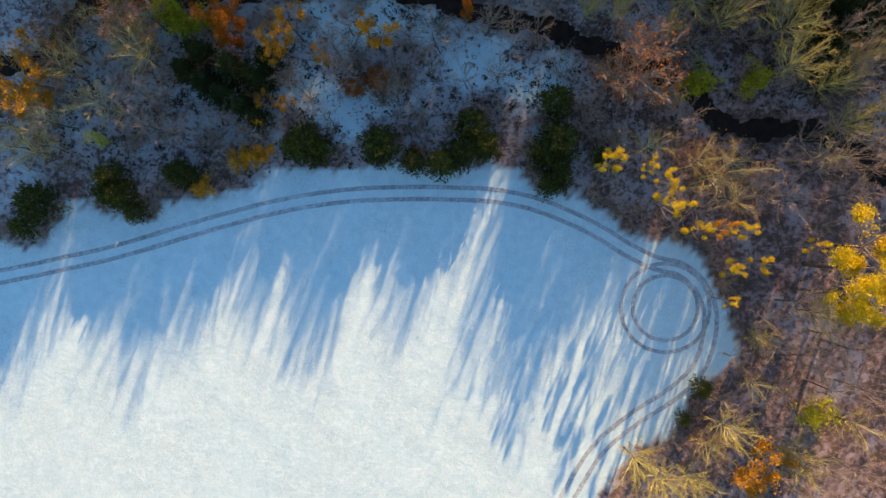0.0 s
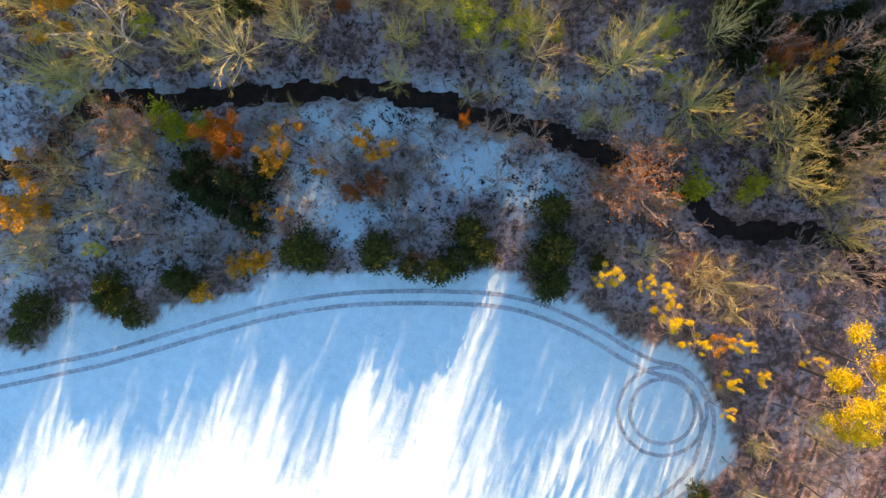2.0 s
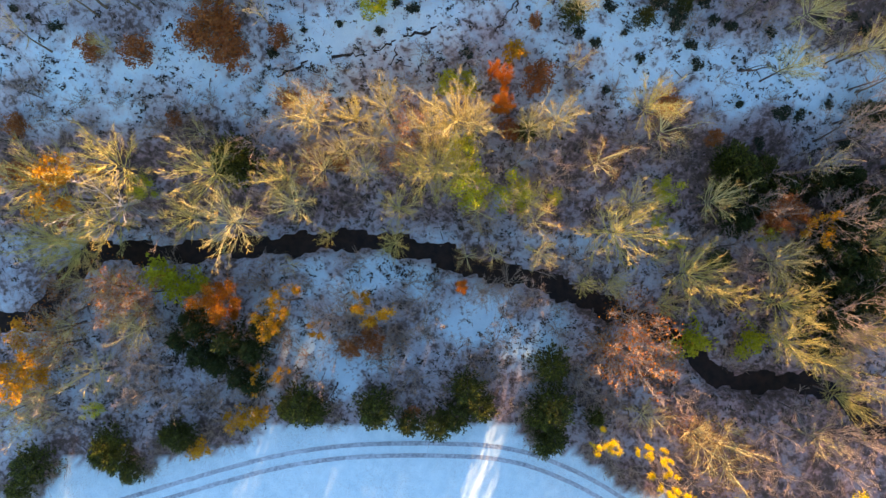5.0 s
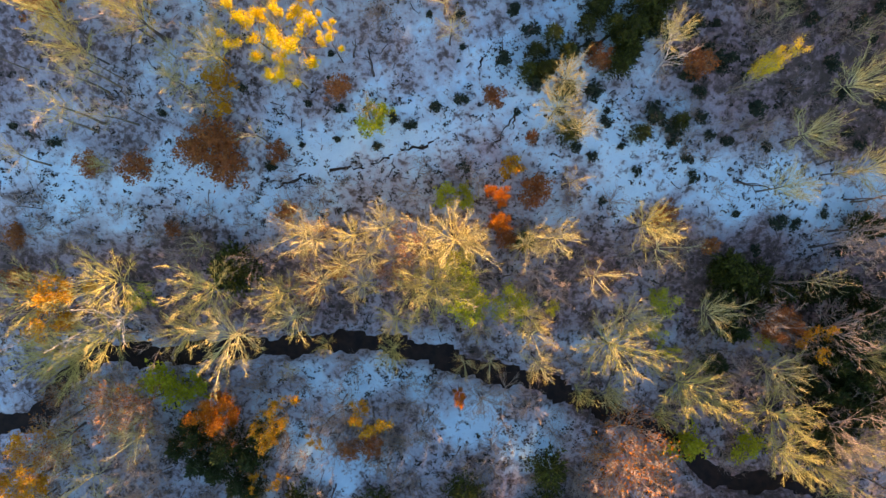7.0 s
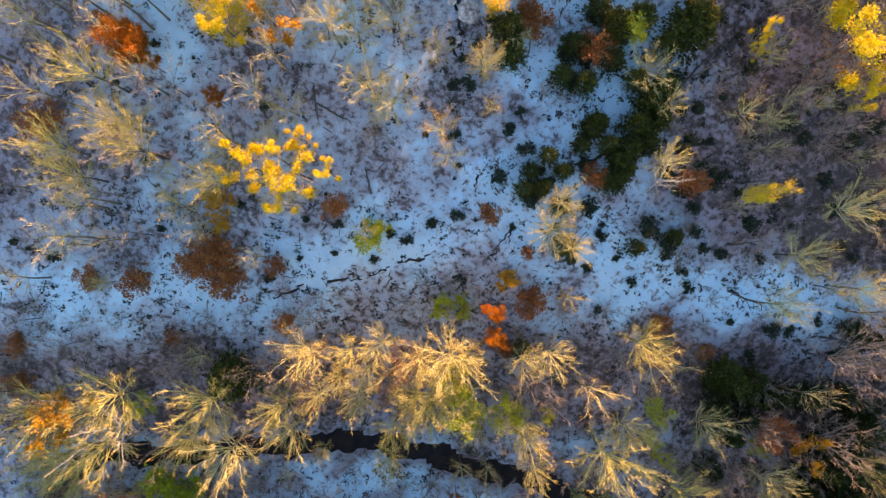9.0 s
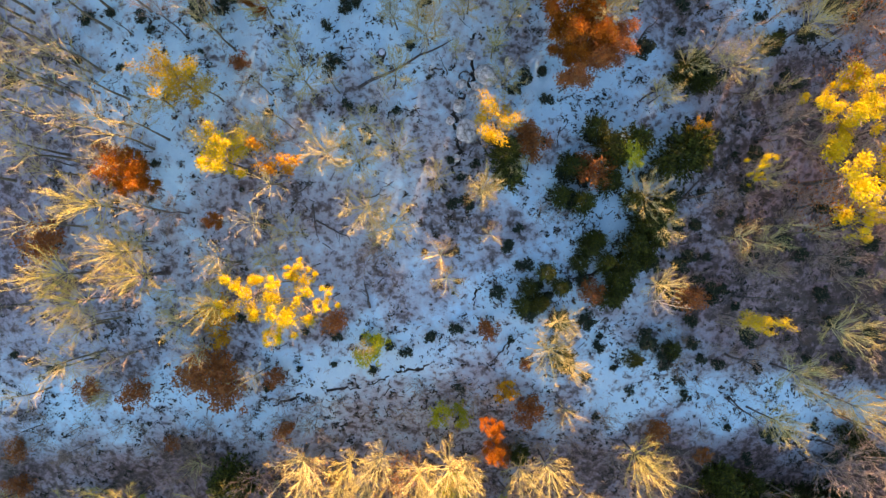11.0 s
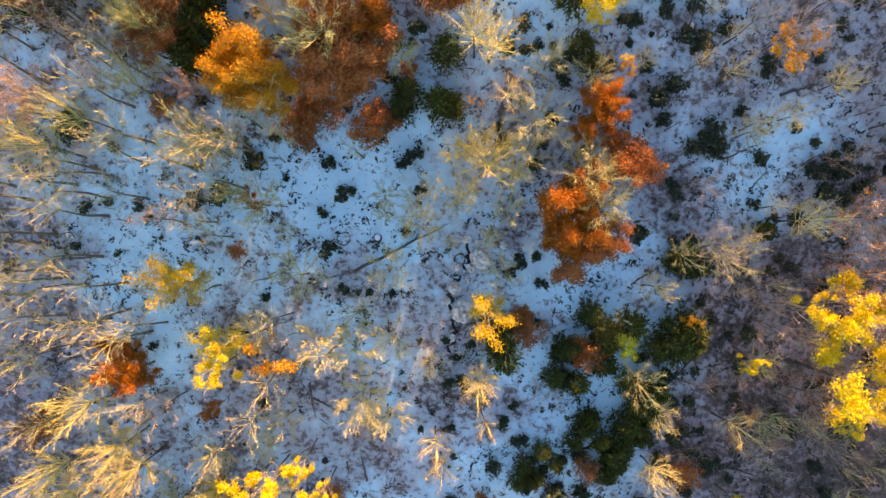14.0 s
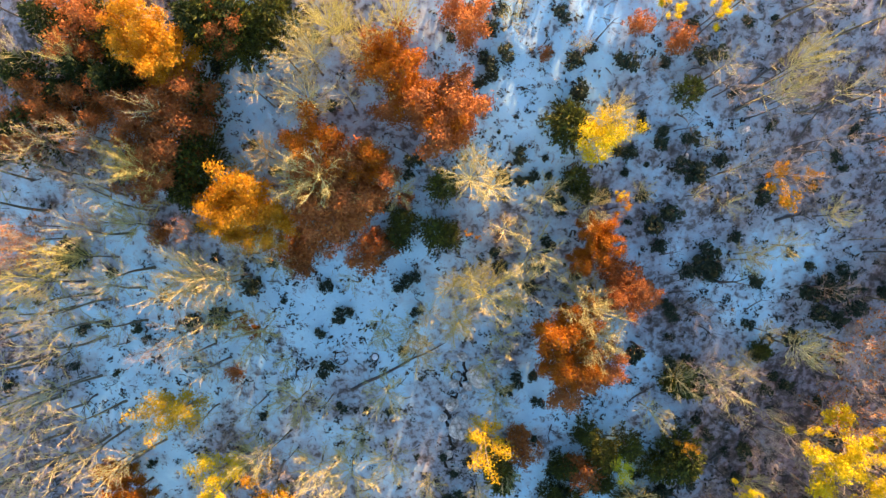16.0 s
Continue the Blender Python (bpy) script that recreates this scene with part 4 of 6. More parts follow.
plant("golden", -52.4, 18.8, 13, 0.9)
plant("golden", -49.9, 24.0, 13, 0.9)
plant("ruddy", 23.4, 25.1, 16, 0.95)
plant("ruddy", 25.2, 21.1, 16, 1.1)
plant("ruddy", 21.9, 21.7, 15, 0.9)
plant("ruddy", -36.8, 29.1, 12, 0.9)
plant("ruddy", -39.4, 28.6, 13, 1.1)
plant("ruddy", -48.8, 24.7, 13)
plant("tan", -51.4, 16.3, 12)
plant("tan", -38.2, 24.6, 12)
plant("tan", -47.8, 22.6, 13, 0.9)
plant("tan", -38.2, 26.8, 11)
plant("tan", 27.3, 12.8, 10, 0.9)
plant("tan", 34.4, 9.5, 12, 1.4)
plant("tan", 32.3, 10.4, 11)
plant("tan", 36.4, 6.9, 11)
plant("tan", -52.6, 12.7, 11)
plant("tan", 36.7, 11.4, 10)
plant("rustbush", -8.7, 22.3, 4)
plant("rustbush", -11.7, 21.6, 3.5)
plant("rustbush", -3.6, 12.5, 2.5)
plant("grey", -1.8, 23.8, 7)
plant("grey", 7.3, 22.4, 10, 0.8)
plant("grey", -13.8, 25.9, 11)
plant("grey", -1.1, 27.3, 11)
plant("grey", -49.3, 16.3, 12)
plant("grey", -38.0, 16.1, 10)
plant("grey", -39.7, 20.4, 11)
plant("grey", -13.2, 21.7, 10)
plant("grey", 3.3, 21.6, 9)
plant("grey", 18.0, 18.7, 9)
plant("grey", 42.6, 6.5, 13)
plant("grey", 47.4, 10.0, 13)
plant("grey", 41.7, 11.9, 12)
plant("grey", 50.8, 6.5, 13)
plant("grey", 45.5, 13.9, 11)
plant("grey", 39.6, 6.4, 12)
plant("grey", 30.0, 16.1, 12)
plant("grey", 22.6, 13.2, 11)
plant("grey", 32.0, 5.0, 12)
plant("grey", 28.1, 7.0, 11)
plant("grey", -50.0, 19.1, 12)
plant("grey", -34.1, 16.0, 9)
plant("grey", -35.9, 19.0, 10)
plant("grey", -15.6, 17.4, 8)
plant("grey", -6.0, 20.2, 9)
plant("limebush", -35.9, 31.0, 6, 1.1)
plant("limebush", -33.2, 29.9, 5)
plant("olive", 43.7, 22.7, 16, 0.73)
plant("olive", 51.1, 15.7, 15, 0.66)
plant("olive", 51.9, 24.3, 15, 0.66)
plant("olive", 47.8, 20.2, 14, 0.66)
plant("grey", 49.1, 13.4, 9, 0.80)
plant("yellow", 48.3, -1.9, 19, 1.2)
plant("yellow", 46.8, -5.2, 18, 0.9)
plant("yellow", 50.2, 0.7, 19, 1.1)
plant("yellow", 52.7, -5.2, 18, 1.1)
plant("cedar", 34.2, -18.4, 4)
plant("cedar", 31.9, -22.5, 3)
plant("tan", 38.9, -17.4, 10, 0.9)
plant("tan", 34.1, -25.2, 10)
plant("tan", 32.9, -24.7, 9)
plant("tan", 50.9, -21.8, 13)
plant("olive", 24.3, -26.6, 13, 0.78)
plant("olive", 27.1, -29.0, 13, 0.78)
plant("olive", 31.4, -28.9, 12, 0.78)
plant("olive", 35.3, -22.1, 13, 0.78)
plant("olive", 43.1, -25.7, 14, 0.78)
plant("olive", 47.5, -8.1, 13, 0.78)
plant("olive", 40.3, -11.3, 8, 0.78)
plant("golden", 39.7, -26.7, 14, 1.1)
plant("golden", 39.0, -28.6, 13, 0.8)
plant("limebush", 48.9, -21.9, 5)
plant("grey", 45.1, -14.2, 14)
plant("grey", 48.4, -17.5, 14)
plant("grey", 42.1, -12.2, 13)
plant("grey", 50.5, -12.1, 14)
plant("grey", 42.1, -17.7, 13)
plant("grey", 47.1, -26.3, 14)
plant("grey", 37.6, -28.9, 12)
plant("grey", 51.8, -27.7, 14)
plant("grey", 44.5, -6.8, 12)
plant("grey", 41.4, -8.3, 11)
plant("grey", 37.8, -14.0, 9)
plant("grey", 35.7, -19.7, 9)
plant("grey", 48.9, -10.8, 13)
plant("grey", 52.5, -17.5, 14)
plant("grey", 40.7, -23.2, 13)
plant("grey", 44.8, -29.3, 13)
plant("olive", -37.6, 44.2, 19.2, 0.77)
plant("olive", -46.3, 43.2, 19.2, 0.77)
plant("olive", -40.4, 37.5, 18.1, 0.85)
plant("olive", -48.0, 35.5, 16, 0.85)
plant("olive", -46.3, 34.4, 15, 0.85)
plant("olive", -27.1, 43.4, 18.1, 0.77)
plant("olive", -30.5, 38.7, 15.8, 0.61)
plant("olive", -18.1, 42.9, 16.9, 0.58)
plant("olive", 0.2, 44.9, 19.2, 0.85)
plant("olive", -4.6, 39.6, 15.8, 0.53)
plant("olive", -14.2, 36.2, 11, 0.42)
plant("olive", -5.5, 35.6, 14.7, 0.53)
plant("olive", 10.8, 40.4, 18, 0.5)
plant("olive", 21.5, 37.0, 19.2, 0.85)
plant("olive", 24.9, 50.7, 16.9, 0.61)
plant("olive", 30.8, 30.9, 17, 0.80)
plant("olive", 18.4, 29.9, 13, 0.42)
plant("olive", 41.9, 27.8, 17, 0.80)
plant("olive", 34.8, 28.6, 14, 0.53)
plant("grey", 38.9, 26.8, 10, 0.80)
plant("olive", 53.9, 34.1, 15, 0.60)
plant("olive", -9.5, 50.2, 15.8, 0.46)
plant("olive", -1.8, 43.5, 16.9, 0.61)
plant("olive", 2.2, 43.4, 16.9, 0.61)
plant("olive", 28.4, 27.1, 13, 0.40)
plant("white", -39.9, 41.2, 20.3, 0.90)
plant("golden", -45.7, 41.2, 19.2, 0.72)
plant("golden", -42.8, 44.4, 19.2, 0.54)
plant("tan", -16.0, 50.3, 16.9, 0.85)
plant("golden", 46.9, 37.2, 13.6, 0.63)
plant("wide", -24.4, 37.7, 19.2, 0.77)
plant("wide", -17.0, 40.0, 16.9, 0.58)
plant("wide", -13.8, 49.6, 16.9, 0.53)
plant("wide", -8.9, 44.1, 15.8, 0.53)
plant("wide", -5.5, 50.8, 16.9, 0.53)
plant("wide", -7.7, 47.6, 15.8, 0.53)
plant("wide", -1.4, 48.9, 16.9, 0.53)
plant("wide", 2.2, 49.8, 18.1, 0.77)
plant("wide", 4.1, 48.8, 16.9, 0.53)
plant("wide", 12.9, 34.1, 13, 0.59)
plant("wide", 24.0, 39.7, 15.8, 0.61)
plant("wide", 33.7, 40.4, 15.8, 0.61)
plant("wide", 27.2, 33.2, 12, 0.33)
plant("wide", 22.2, 30.6, 13, 0.40)
plant("wide", 21.5, 29.5, 13, 0.40)
plant("grey", 25.6, 26.5, 10, 0.80)
plant("wide", 42.4, 32.7, 15, 0.73)
plant("grey", 43.2, 22.0, 10, 0.80)
plant("wide", -13.8, 44.5, 15.8, 0.53)
plant("wide", -11.2, 46.2, 14.7, 0.46)
plant("wide", 14.0, 49.4, 17.5, 0.5)
plant("wide", 10.8, 48.7, 16.5, 0.48)
plant("tan", 11.8, 37.2, 17.5, 0.6)
plant("tan", 27.4, 48.0, 15.8, 0.81)
plant("tan", 4.2, 50.1, 15.8, 0.54)
plant("tan", 7.0, 33.9, 12, 0.6)
plant("tan", 3.6, 33.7, 12, 0.6)
plant("tan", 18.7, 44.7, 16.9, 0.63)
plant("tan", -4.4, 47.5, 15.8, 0.54)
plant("ruddy", -3.0, 48.9, 14, 0.7)
plant("ruddy", -15.3, 43.4, 13, 0.6)
plant("ruddy", -5.2, 45.5, 13, 0.6)
plant("lime", 4.6, 42.2, 15, 0.75)
plant("lime", -37.2, 42.4, 9, 0.7)
plant("lime", 9.5, 41.2, 12, 0.8)
plant("lime", 14.8, 40.9, 10, 0.4)
plant("lime", 27.9, 41.6, 11, 0.6)
plant("lime", 29.2, 35.4, 10, 0.4)
plant("lime", 2.6, 46.8, 13, 0.6)
plant("lime", 27.6, 37.9, 10, 0.4)
plant("lime", 41.6, 36.2, 9, 0.5)
plant("limebush", 33.5, 21.8, 6)
plant("limebush", 41.2, 22.1, 5)
plant("rust", 43.0, 38.5, 11, 0.7)
plant("rustbush", -18.2, 52.9, 5.6, 0.5)
plant("cedar", -25.6, 45.4, 8, 1.056)
plant("cedar", 37.6, 45.9, 6, 1.056)
plant("cedar", 40.2, 43.7, 6, 1.056)
plant("cedar", 36.7, 44.8, 5, 0.88)
plant("cedar", 43.4, 42.5, 6, 0.88)
plant("cedar", 41.4, 44.8, 6, 0.88)
plant("cedar", 46.0, 42.4, 5, 0.88)
plant("cedar", 11.4, 49.3, 5, 0.88)
plant("orange", 7.9, 54.1, 11, 0.33)
plant("orange", 6.5, 55.0, 11, 0.23)
plant("grey", -21.7, 47.6, 12)
plant("grey", -30.7, 47.6, 11)
plant("grey", -21.3, 39.2, 12)
plant("grey", -33.5, 37.8, 13)
plant("grey", 7.1, 41.7, 16, 0.8)
plant("grey", 9.0, 44.6, 12)
plant("grey", 12.9, 45.3, 13)
plant("grey", 18.7, 33.0, 11)
plant("grey", 9.3, 29.9, 11)
plant("grey", 5.7, 28.7, 10)
plant("grey", 8.6, 26.0, 11)
plant("grey", 6.1, 28.9, 11)
plant("grey", -12.0, 28.8, 10)
plant("grey", 37.1, 34.5, 12)
plant("grey", 39.2, 31.6, 12)
plant("grey", 33.7, 35.1, 11)
plant("grey", 49.0, 33.0, 12)
plant("grey", 49.6, 27.4, 12)
plant("grey", 14.1, 43.2, 12)
plant("grey", 24.0, 47.3, 13)
plant("grey", -15.3, 47.5, 11)
plant("grey", 50.6, 39.9, 11)
plant("grey", 53.8, 42.7, 10)
plant("yellow", -18.3, 71.3, 16, 0.65)
plant("yellow", -14.1, 70.5, 16, 0.8)
plant("yellow", -15.9, 67.2, 15, 0.5)
plant("yellow", -10.6, 70.4, 15, 0.4)
plant("yellow", -12.8, 74.0, 15, 0.35)
plant("yellow", -16.3, 71.9, 16, 0.5)
plant("yellow", -20.5, 85.0, 16, 0.6)
plant("yellowdense", 35.4, 67.5, 17, 0.26)
plant("yellow", 44.0, 82.8, 18, 1.1)
plant("yellow", 34.8, 83.9, 13, 0.35)
plant("yellow", 45.6, 77.8, 14, 0.6)
plant("rustbush", -41.7, 58.9, 4.2, 0.8)
plant("rustbush", -35.7, 58.5, 4.9, 0.9)
plant("rustbush", -26.2, 61.6, 5.0, 1.15)
plant("rustbush", -25.1, 58.9, 4.9, 1.35)
plant("rustbush", -28.7, 60.3, 4.2, 1.08)
plant("rustbush", -18.7, 60.2, 4.2, 0.7)
plant("rustbush", -11.0, 67.0, 4.9, 0.7)
plant("rustbush", -43.7, 76.7, 5.6)
plant("rustbush", 7.2, 66.0, 4.9, 0.6)
plant("rustbush", 12.6, 55.5, 4.9, 0.9)
plant("rustbush", 19.2, 70.3, 4.2, 0.8)
plant("rustbush", 19.1, 84.5, 5.6, 0.9)
plant("rustbush", 11.9, 87.4, 5.6, 0.8)
plant("rustbush", 30.9, 69.6, 4.9, 0.8)
plant("rustbush", 11.7, 61.6, 3.5, 0.5)
plant("orange", -31.4, 83.7, 12, 0.7)
plant("orange", -30.7, 82.8, 11, 0.5)
plant("orange", -23.4, 79.0, 8, 0.45)
plant("orange", 7.8, 51.4, 12, 0.40)
plant("tan", 1.4, 75.5, 12, 0.7)
plant("tan", 2.0, 72.2, 11, 0.7)
plant("tan", -7.6, 64.0, 8, 0.7)
plant("tan", 6.2, 81.2, 12, 0.6)
plant("tan", 6.8, 77.4, 11, 0.5)
plant("tan", 15.9, 56.1, 11, 0.6)
plant("tan", 34.4, 76.6, 12, 0.8)
plant("tan", 47.9, 57.2, 10, 0.7)
plant("wide", 14.0, 63.8, 12, 0.77)
plant("wide", 14.6, 67.1, 12, 0.59)
plant("wide", 16.5, 61.9, 12, 0.51)
plant("wide", 26.2, 71.2, 12, 0.59)
plant("wide", 40.3, 55.3, 14.7, 0.61)
plant("wide", 42.3, 61.1, 13, 0.77)
plant("wide", 46.3, 66.4, 14, 0.68)
plant("wide", 49.2, 57.2, 14.7, 0.61)
plant("wide", -38.4, 58.4, 9, 0.42)
plant("cedar", 16.2, 62.3, 5, 0.88)
plant("cedar", 22.6, 70.9, 5, 0.88)
plant("cedar", 23.0, 73.3, 5.5, 0.88)
plant("cedar", 23.8, 75.7, 6, 0.88)
plant("cedar", 25.1, 78.1, 6, 0.88)
plant("cedar", 26.7, 79.9, 6, 0.88)
plant("cedar", 26.4, 76.7, 5, 0.88)
plant("cedar", 22.2, 72.1, 5, 0.88)
plant("cedar", 28.9, 85.8, 8, 0.968)
plant("cedar", 29.7, 86.9, 8, 0.88)
plant("cedar", 8.7, 86.0, 8, 0.704)
plant("cedar", 9.5, 83.8, 6, 0.88)
plant("cedar", -25.4, 46.2, 8, 0.968)
plant("cedar", 38.1, 44.8, 7, 0.968)
plant("cedar", 40.9, 43.0, 6, 0.88)
plant("cedar", 53.9, 51.2, 5, 0.88)
plant("cedar", 29.3, 63.2, 4, 0.88)
plant("cedar", 11.1, 68.8, 4, 0.88)
plant("cedar", 20.8, 83.1, 5, 0.88)
plant("cedar", 19.3, 76.5, 4, 0.88)
plant("cedar", 21.2, 85.8, 6, 0.88)
plant("cedar", 23.8, 87.5, 6, 0.88)
plant("laurel", 0.3, 65.1, 2.52, 0.8)
plant("laurel", -2.8, 63.1, 1.8)
plant("laurel", 14.3, 69.9, 1.8)
plant("laurel", 20.7, 63.6, 1.8)
plant("laurel", 43.5, 51.4, 1.8, 1.4)
plant("laurel", 52.5, 47.8, 1.8, 1.3)
plant("laurel", 38.0, 52.5, 1.44)
plant("laurel", 31.5, 66.9, 1.8)
plant("laurel", 29.4, 78.1, 1.8, 1.3)
plant("laurel", 32.1, 71.7, 1.8)
plant("laurel", 33.0, 74.3, 1.44)
plant("laurel", 4.7, 80.9, 2.16)
plant("laurel", 10.6, 77.9, 1.44)
plant("laurel", 9.6, 76.0, 1.44)
plant("laurel", 18.5, 71.8, 1.8, 1.3)
plant("laurel", 21.1, 73.1, 1.44)
plant("laurel", 24.9, 57.7, 1.44)
plant("laurel", 25.1, 83.6, 1.8)
plant("laurel", 21.1, 54.2, 1.44)
plant("laurel", -4.8, 64.1, 1.44)
plant("laurel", 2.8, 85.8, 1.44)
plant("laurel", 16.5, 71.2, 1.8)
plant("laurel", 45.8, 51.3, 1.44, 1.3)
plant("laurel", 58.4, 44.6, 1.44, 1.3)
plant("laurel", 49.1, 52.5, 1.44)
plant("laurel", 41.4, 47.9, 1.44, 1.3)
plant("laurel", 13.3, 71.2, 1.44)
plant("laurel", 29.5, 68.5, 1.44)
plant("laurel", 35.5, 61.1, 1.8)
plant("laurel", 30.9, 59.1, 1.8)
plant("laurel", 32.0, 57.0, 1.8)
plant("laurel", 7.3, 88.2, 1.44)
plant("laurel", 4.0, 83.9, 1.44)
plant("goldbush", -24.6, 68.4, 5)
plant("goldbush", -24.9, 65.5, 4)
plant("goldbush", 9.4, 58.3, 4)
plant("limebush", 1.2, 55.1, 3)
plant("limebush", 4.0, 54.7, 3)
plant("limebush", -7.0, 63.4, 4)
plant("brush", -5.6, 75.5, 4, 1.4)
plant("brush", -27.8, 64.2, 4, 1.4)
plant("brush", -31.9, 52.5, 3, 1.3)
plant("brush", -49.9, 51.8, 3, 1.4)
plant("brush", -44.6, 53.3, 3, 1.3)
plant("brush", -11.2, 56.6, 3)
plant("brush", -1.5, 58.7, 3)
plant("brush", 4.0, 58.6, 3)
plant("brush", 29.3, 65.8, 3)
plant("brush", 37.0, 62.5, 3)
plant("brush", 39.7, 58.4, 3)
plant("brush", 33.4, 59.1, 3)
plant("brush", 35.4, 55.6, 3)
plant("brush", -18.1, 57.4, 3)
plant("brush", -23.6, 51.6, 3)
plant("brush", -36.7, 53.2, 3)
plant("brush", -5.2, 50.7, 3)
plant("olive", -34.7, 80.5, 17, 0.62)
plant("olive", -32.7, 75.9, 16, 0.62)
plant("tall", -22.0, 74.4, 15)
plant("olive", -31.3, 73.2, 16, 0.62)
plant("olive", -38.1, 70.3, 15, 0.62)
plant("tall", -38.5, 67.1, 15)
plant("tall", -37.1, 67.8, 15)
plant("tall", -35.5, 63.5, 14)
plant("tall", -40.6, 62.7, 14)
plant("olive", -39.8, 73.3, 15, 0.62)
plant("tall", -31.3, 87.4, 16)
plant("tall", -41.4, 86.9, 16)
plant("tall", -16.4, 82.8, 15)
plant("tall", -9.9, 85.3, 14)
plant("olive", -23.6, 69.9, 14, 0.62)
plant("tall", -6.1, 79.7, 13)
plant("tall", -47.0, 58.9, 13)
plant("tall", -19.9, 61.2, 12)
plant("tall", -25.6, 64.3, 13)
plant("tall", -15.0, 67.6, 13)
plant("yellowfull", 7.7, 89.4, 10.5, 0.8)
plant("yellowfull", -25.4, 93.0, 11.5, 0.85)
plant("yellowfull", -26.1, 93.9, 11, 0.5)
plant("yellowdense", -21.4, 86.3, 12, 0.75)
plant("yellow", 41.5, 89.8, 17, 0.9)
plant("yellow", 44.8, 90.1, 17, 0.8)
plant("yellow", 45.9, 87.3, 17, 0.7)
plant("yellow", 47.2, 80.2, 16, 0.7)
plant("yellow", 35.9, 83.0, 8, 0.4)
plant("yellow", 40.2, 89.0, 16, 0.5)
plant("golden", -15.9, 85.6, 12, 0.9)
plant("golden", 29.3, 87.9, 9, 0.5)
plant("orange", -32.7, 85.8, 8, 0.7)
plant("orange", -34.4, 86.3, 8, 0.5)
plant("orange", -18.5, 102.1, 6, 0.6)
plant("orange", -17.5, 101.4, 5, 0.5)
plant("orange", 15.4, 100.3, 11)
plant("orange", 17.9, 98.1, 10, 0.8)
plant("orange", 14.7, 97.9, 10, 0.8)
plant("orange", 17.4, 101.9, 11, 0.8)
plant("orange", 16.2, 96.6, 8, 0.8)
plant("rust", 17.2, 95.4, 9)
plant("rust", 20.1, 97.6, 9, 0.9)
plant("rustbush", 11.6, 88.8, 3.5, 0.8)
plant("rustbush", -20.5, 96.6, 3.5, 0.7)
plant("rustbush", -12.7, 110.3, 4.9)
plant("rustbush", -12.1, 108.3, 4.2, 0.7)
plant("rustbush", -5.1, 109.2, 4.9, 0.9)
plant("rustbush", -2.8, 110.5, 4.2, 0.7)
plant("rust", 22.1, 104.9, 9, 0.8)
plant("fuzz", -12.9, 93.9, 10, 0.99)
plant("fuzz", -3.5, 94.4, 10, 0.88)
plant("wide", -21.9, 107.6, 13, 0.9)
plant("fuzz", -3.9, 102.2, 9, 0.605)
plant("fuzz", -0.7, 101.6, 9, 0.605)
plant("wide", 19.2, 100.3, 12, 0.7)
plant("wide", 17.7, 103.9, 12, 0.8)
plant("wide", -17.4, 87.7, 12, 0.7)
plant("fuzz", 11.3, 106.3, 11, 0.77)
plant("fuzz", 9.2, 100.6, 10, 0.66)
plant("fuzz", 25.6, 92.1, 9, 0.66)
plant("wide", 6.4, 81.9, 13, 0.5)
plant("fuzz", 26.4, 77.9, 10, 0.66)
plant("white", 26.1, 68.7, 13, 0.6)
plant("grey", -24.3, 101.9, 13)
plant("grey", -26.9, 99.8, 13, 0.8)
plant("fuzz", -17.0, 101.7, 11, 0.9)
plant("fuzz", 9.1, 93.8, 8, 0.9)
plant("fuzz", 33.2, 95.5, 9, 0.9)
plant("fuzz", 24.3, 81.6, 9, 0.9)
plant("fuzz", -3.1, 86.7, 10, 0.9)
plant("fuzz", -7.8, 85.6, 11, 0.9)
plant("fuzz", -11.3, 86.2, 11, 0.9)
plant("fuzz", -6.7, 80.7, 11, 0.9)
plant("fuzz", -4.2, 78.2, 10, 0.9)
plant("olive", 7.6, 105.6, 12)
plant("olive", 4.8, 102.1, 11, 0.6)
plant("olive", 5.9, 106.8, 11, 0.7)
plant("olive", 7.5, 97.3, 9, 0.6)
plant("cedar", 20.7, 87.1, 6, 0.88)
plant("cedar", 9.6, 87.0, 4.5, 0.792)
plant("cedar", 30.2, 95.7, 4.5, 0.88)
plant("cedar", 28.8, 94.5, 4, 0.88)
plant("cedar", 31.3, 93.9, 4, 0.88)
plant("cedar", 19.2, 89.0, 5, 0.88)
plant("lime", 22.8, 85.6, 8, 0.7)
plant("laurel", -10.5, 96.7, 2.16, 1.1)
plant("laurel", 13.8, 92.4, 1.8)
plant("laurel", 28.7, 96.9, 1.8)
plant("laurel", -8.7, 102.7, 2.16)
plant("laurel", -7.5, 103.1, 1.44)
plant("laurel", 25.2, 98.1, 1.8)
plant("laurel", 42.9, 99.3, 1.8, 1.5)
plant("laurel", 33.2, 107.2, 2.16)
plant("laurel", 40.1, 93.4, 1.8)
plant("laurel", 18.5, 88.5, 1.8)
plant("laurel", 11.3, 94.9, 2.16)
plant("laurel", -31.6, 101.8, 1.8)
plant("laurel", -24.7, 105.9, 1.44)
plant("laurel", -37.3, 110.3, 3.6, 1.3)
plant("laurel", -25.0, 102.4, 2.52, 1.2)
plant("laurel", -22.1, 102.9, 2.88)
plant("laurel", -18.1, 106.1, 2.88)
plant("laurel", -0.5, 107.0, 2.16)
plant("laurel", 13.2, 95.5, 1.8)
plant("laurel", 10.1, 93.7, 1.8)
plant("laurel", 16.7, 81.4, 2.16)
plant("laurel", 3.0, 80.9, 1.8)
plant("laurel", 16.0, 84.0, 2.16, 1.3)
plant("laurel", 17.9, 83.4, 2.16)
plant("laurel", -15.7, 108.8, 1.44)
plant("laurel", -11.1, 100.8, 1.44)
plant("laurel", 31.2, 108.3, 2.16)
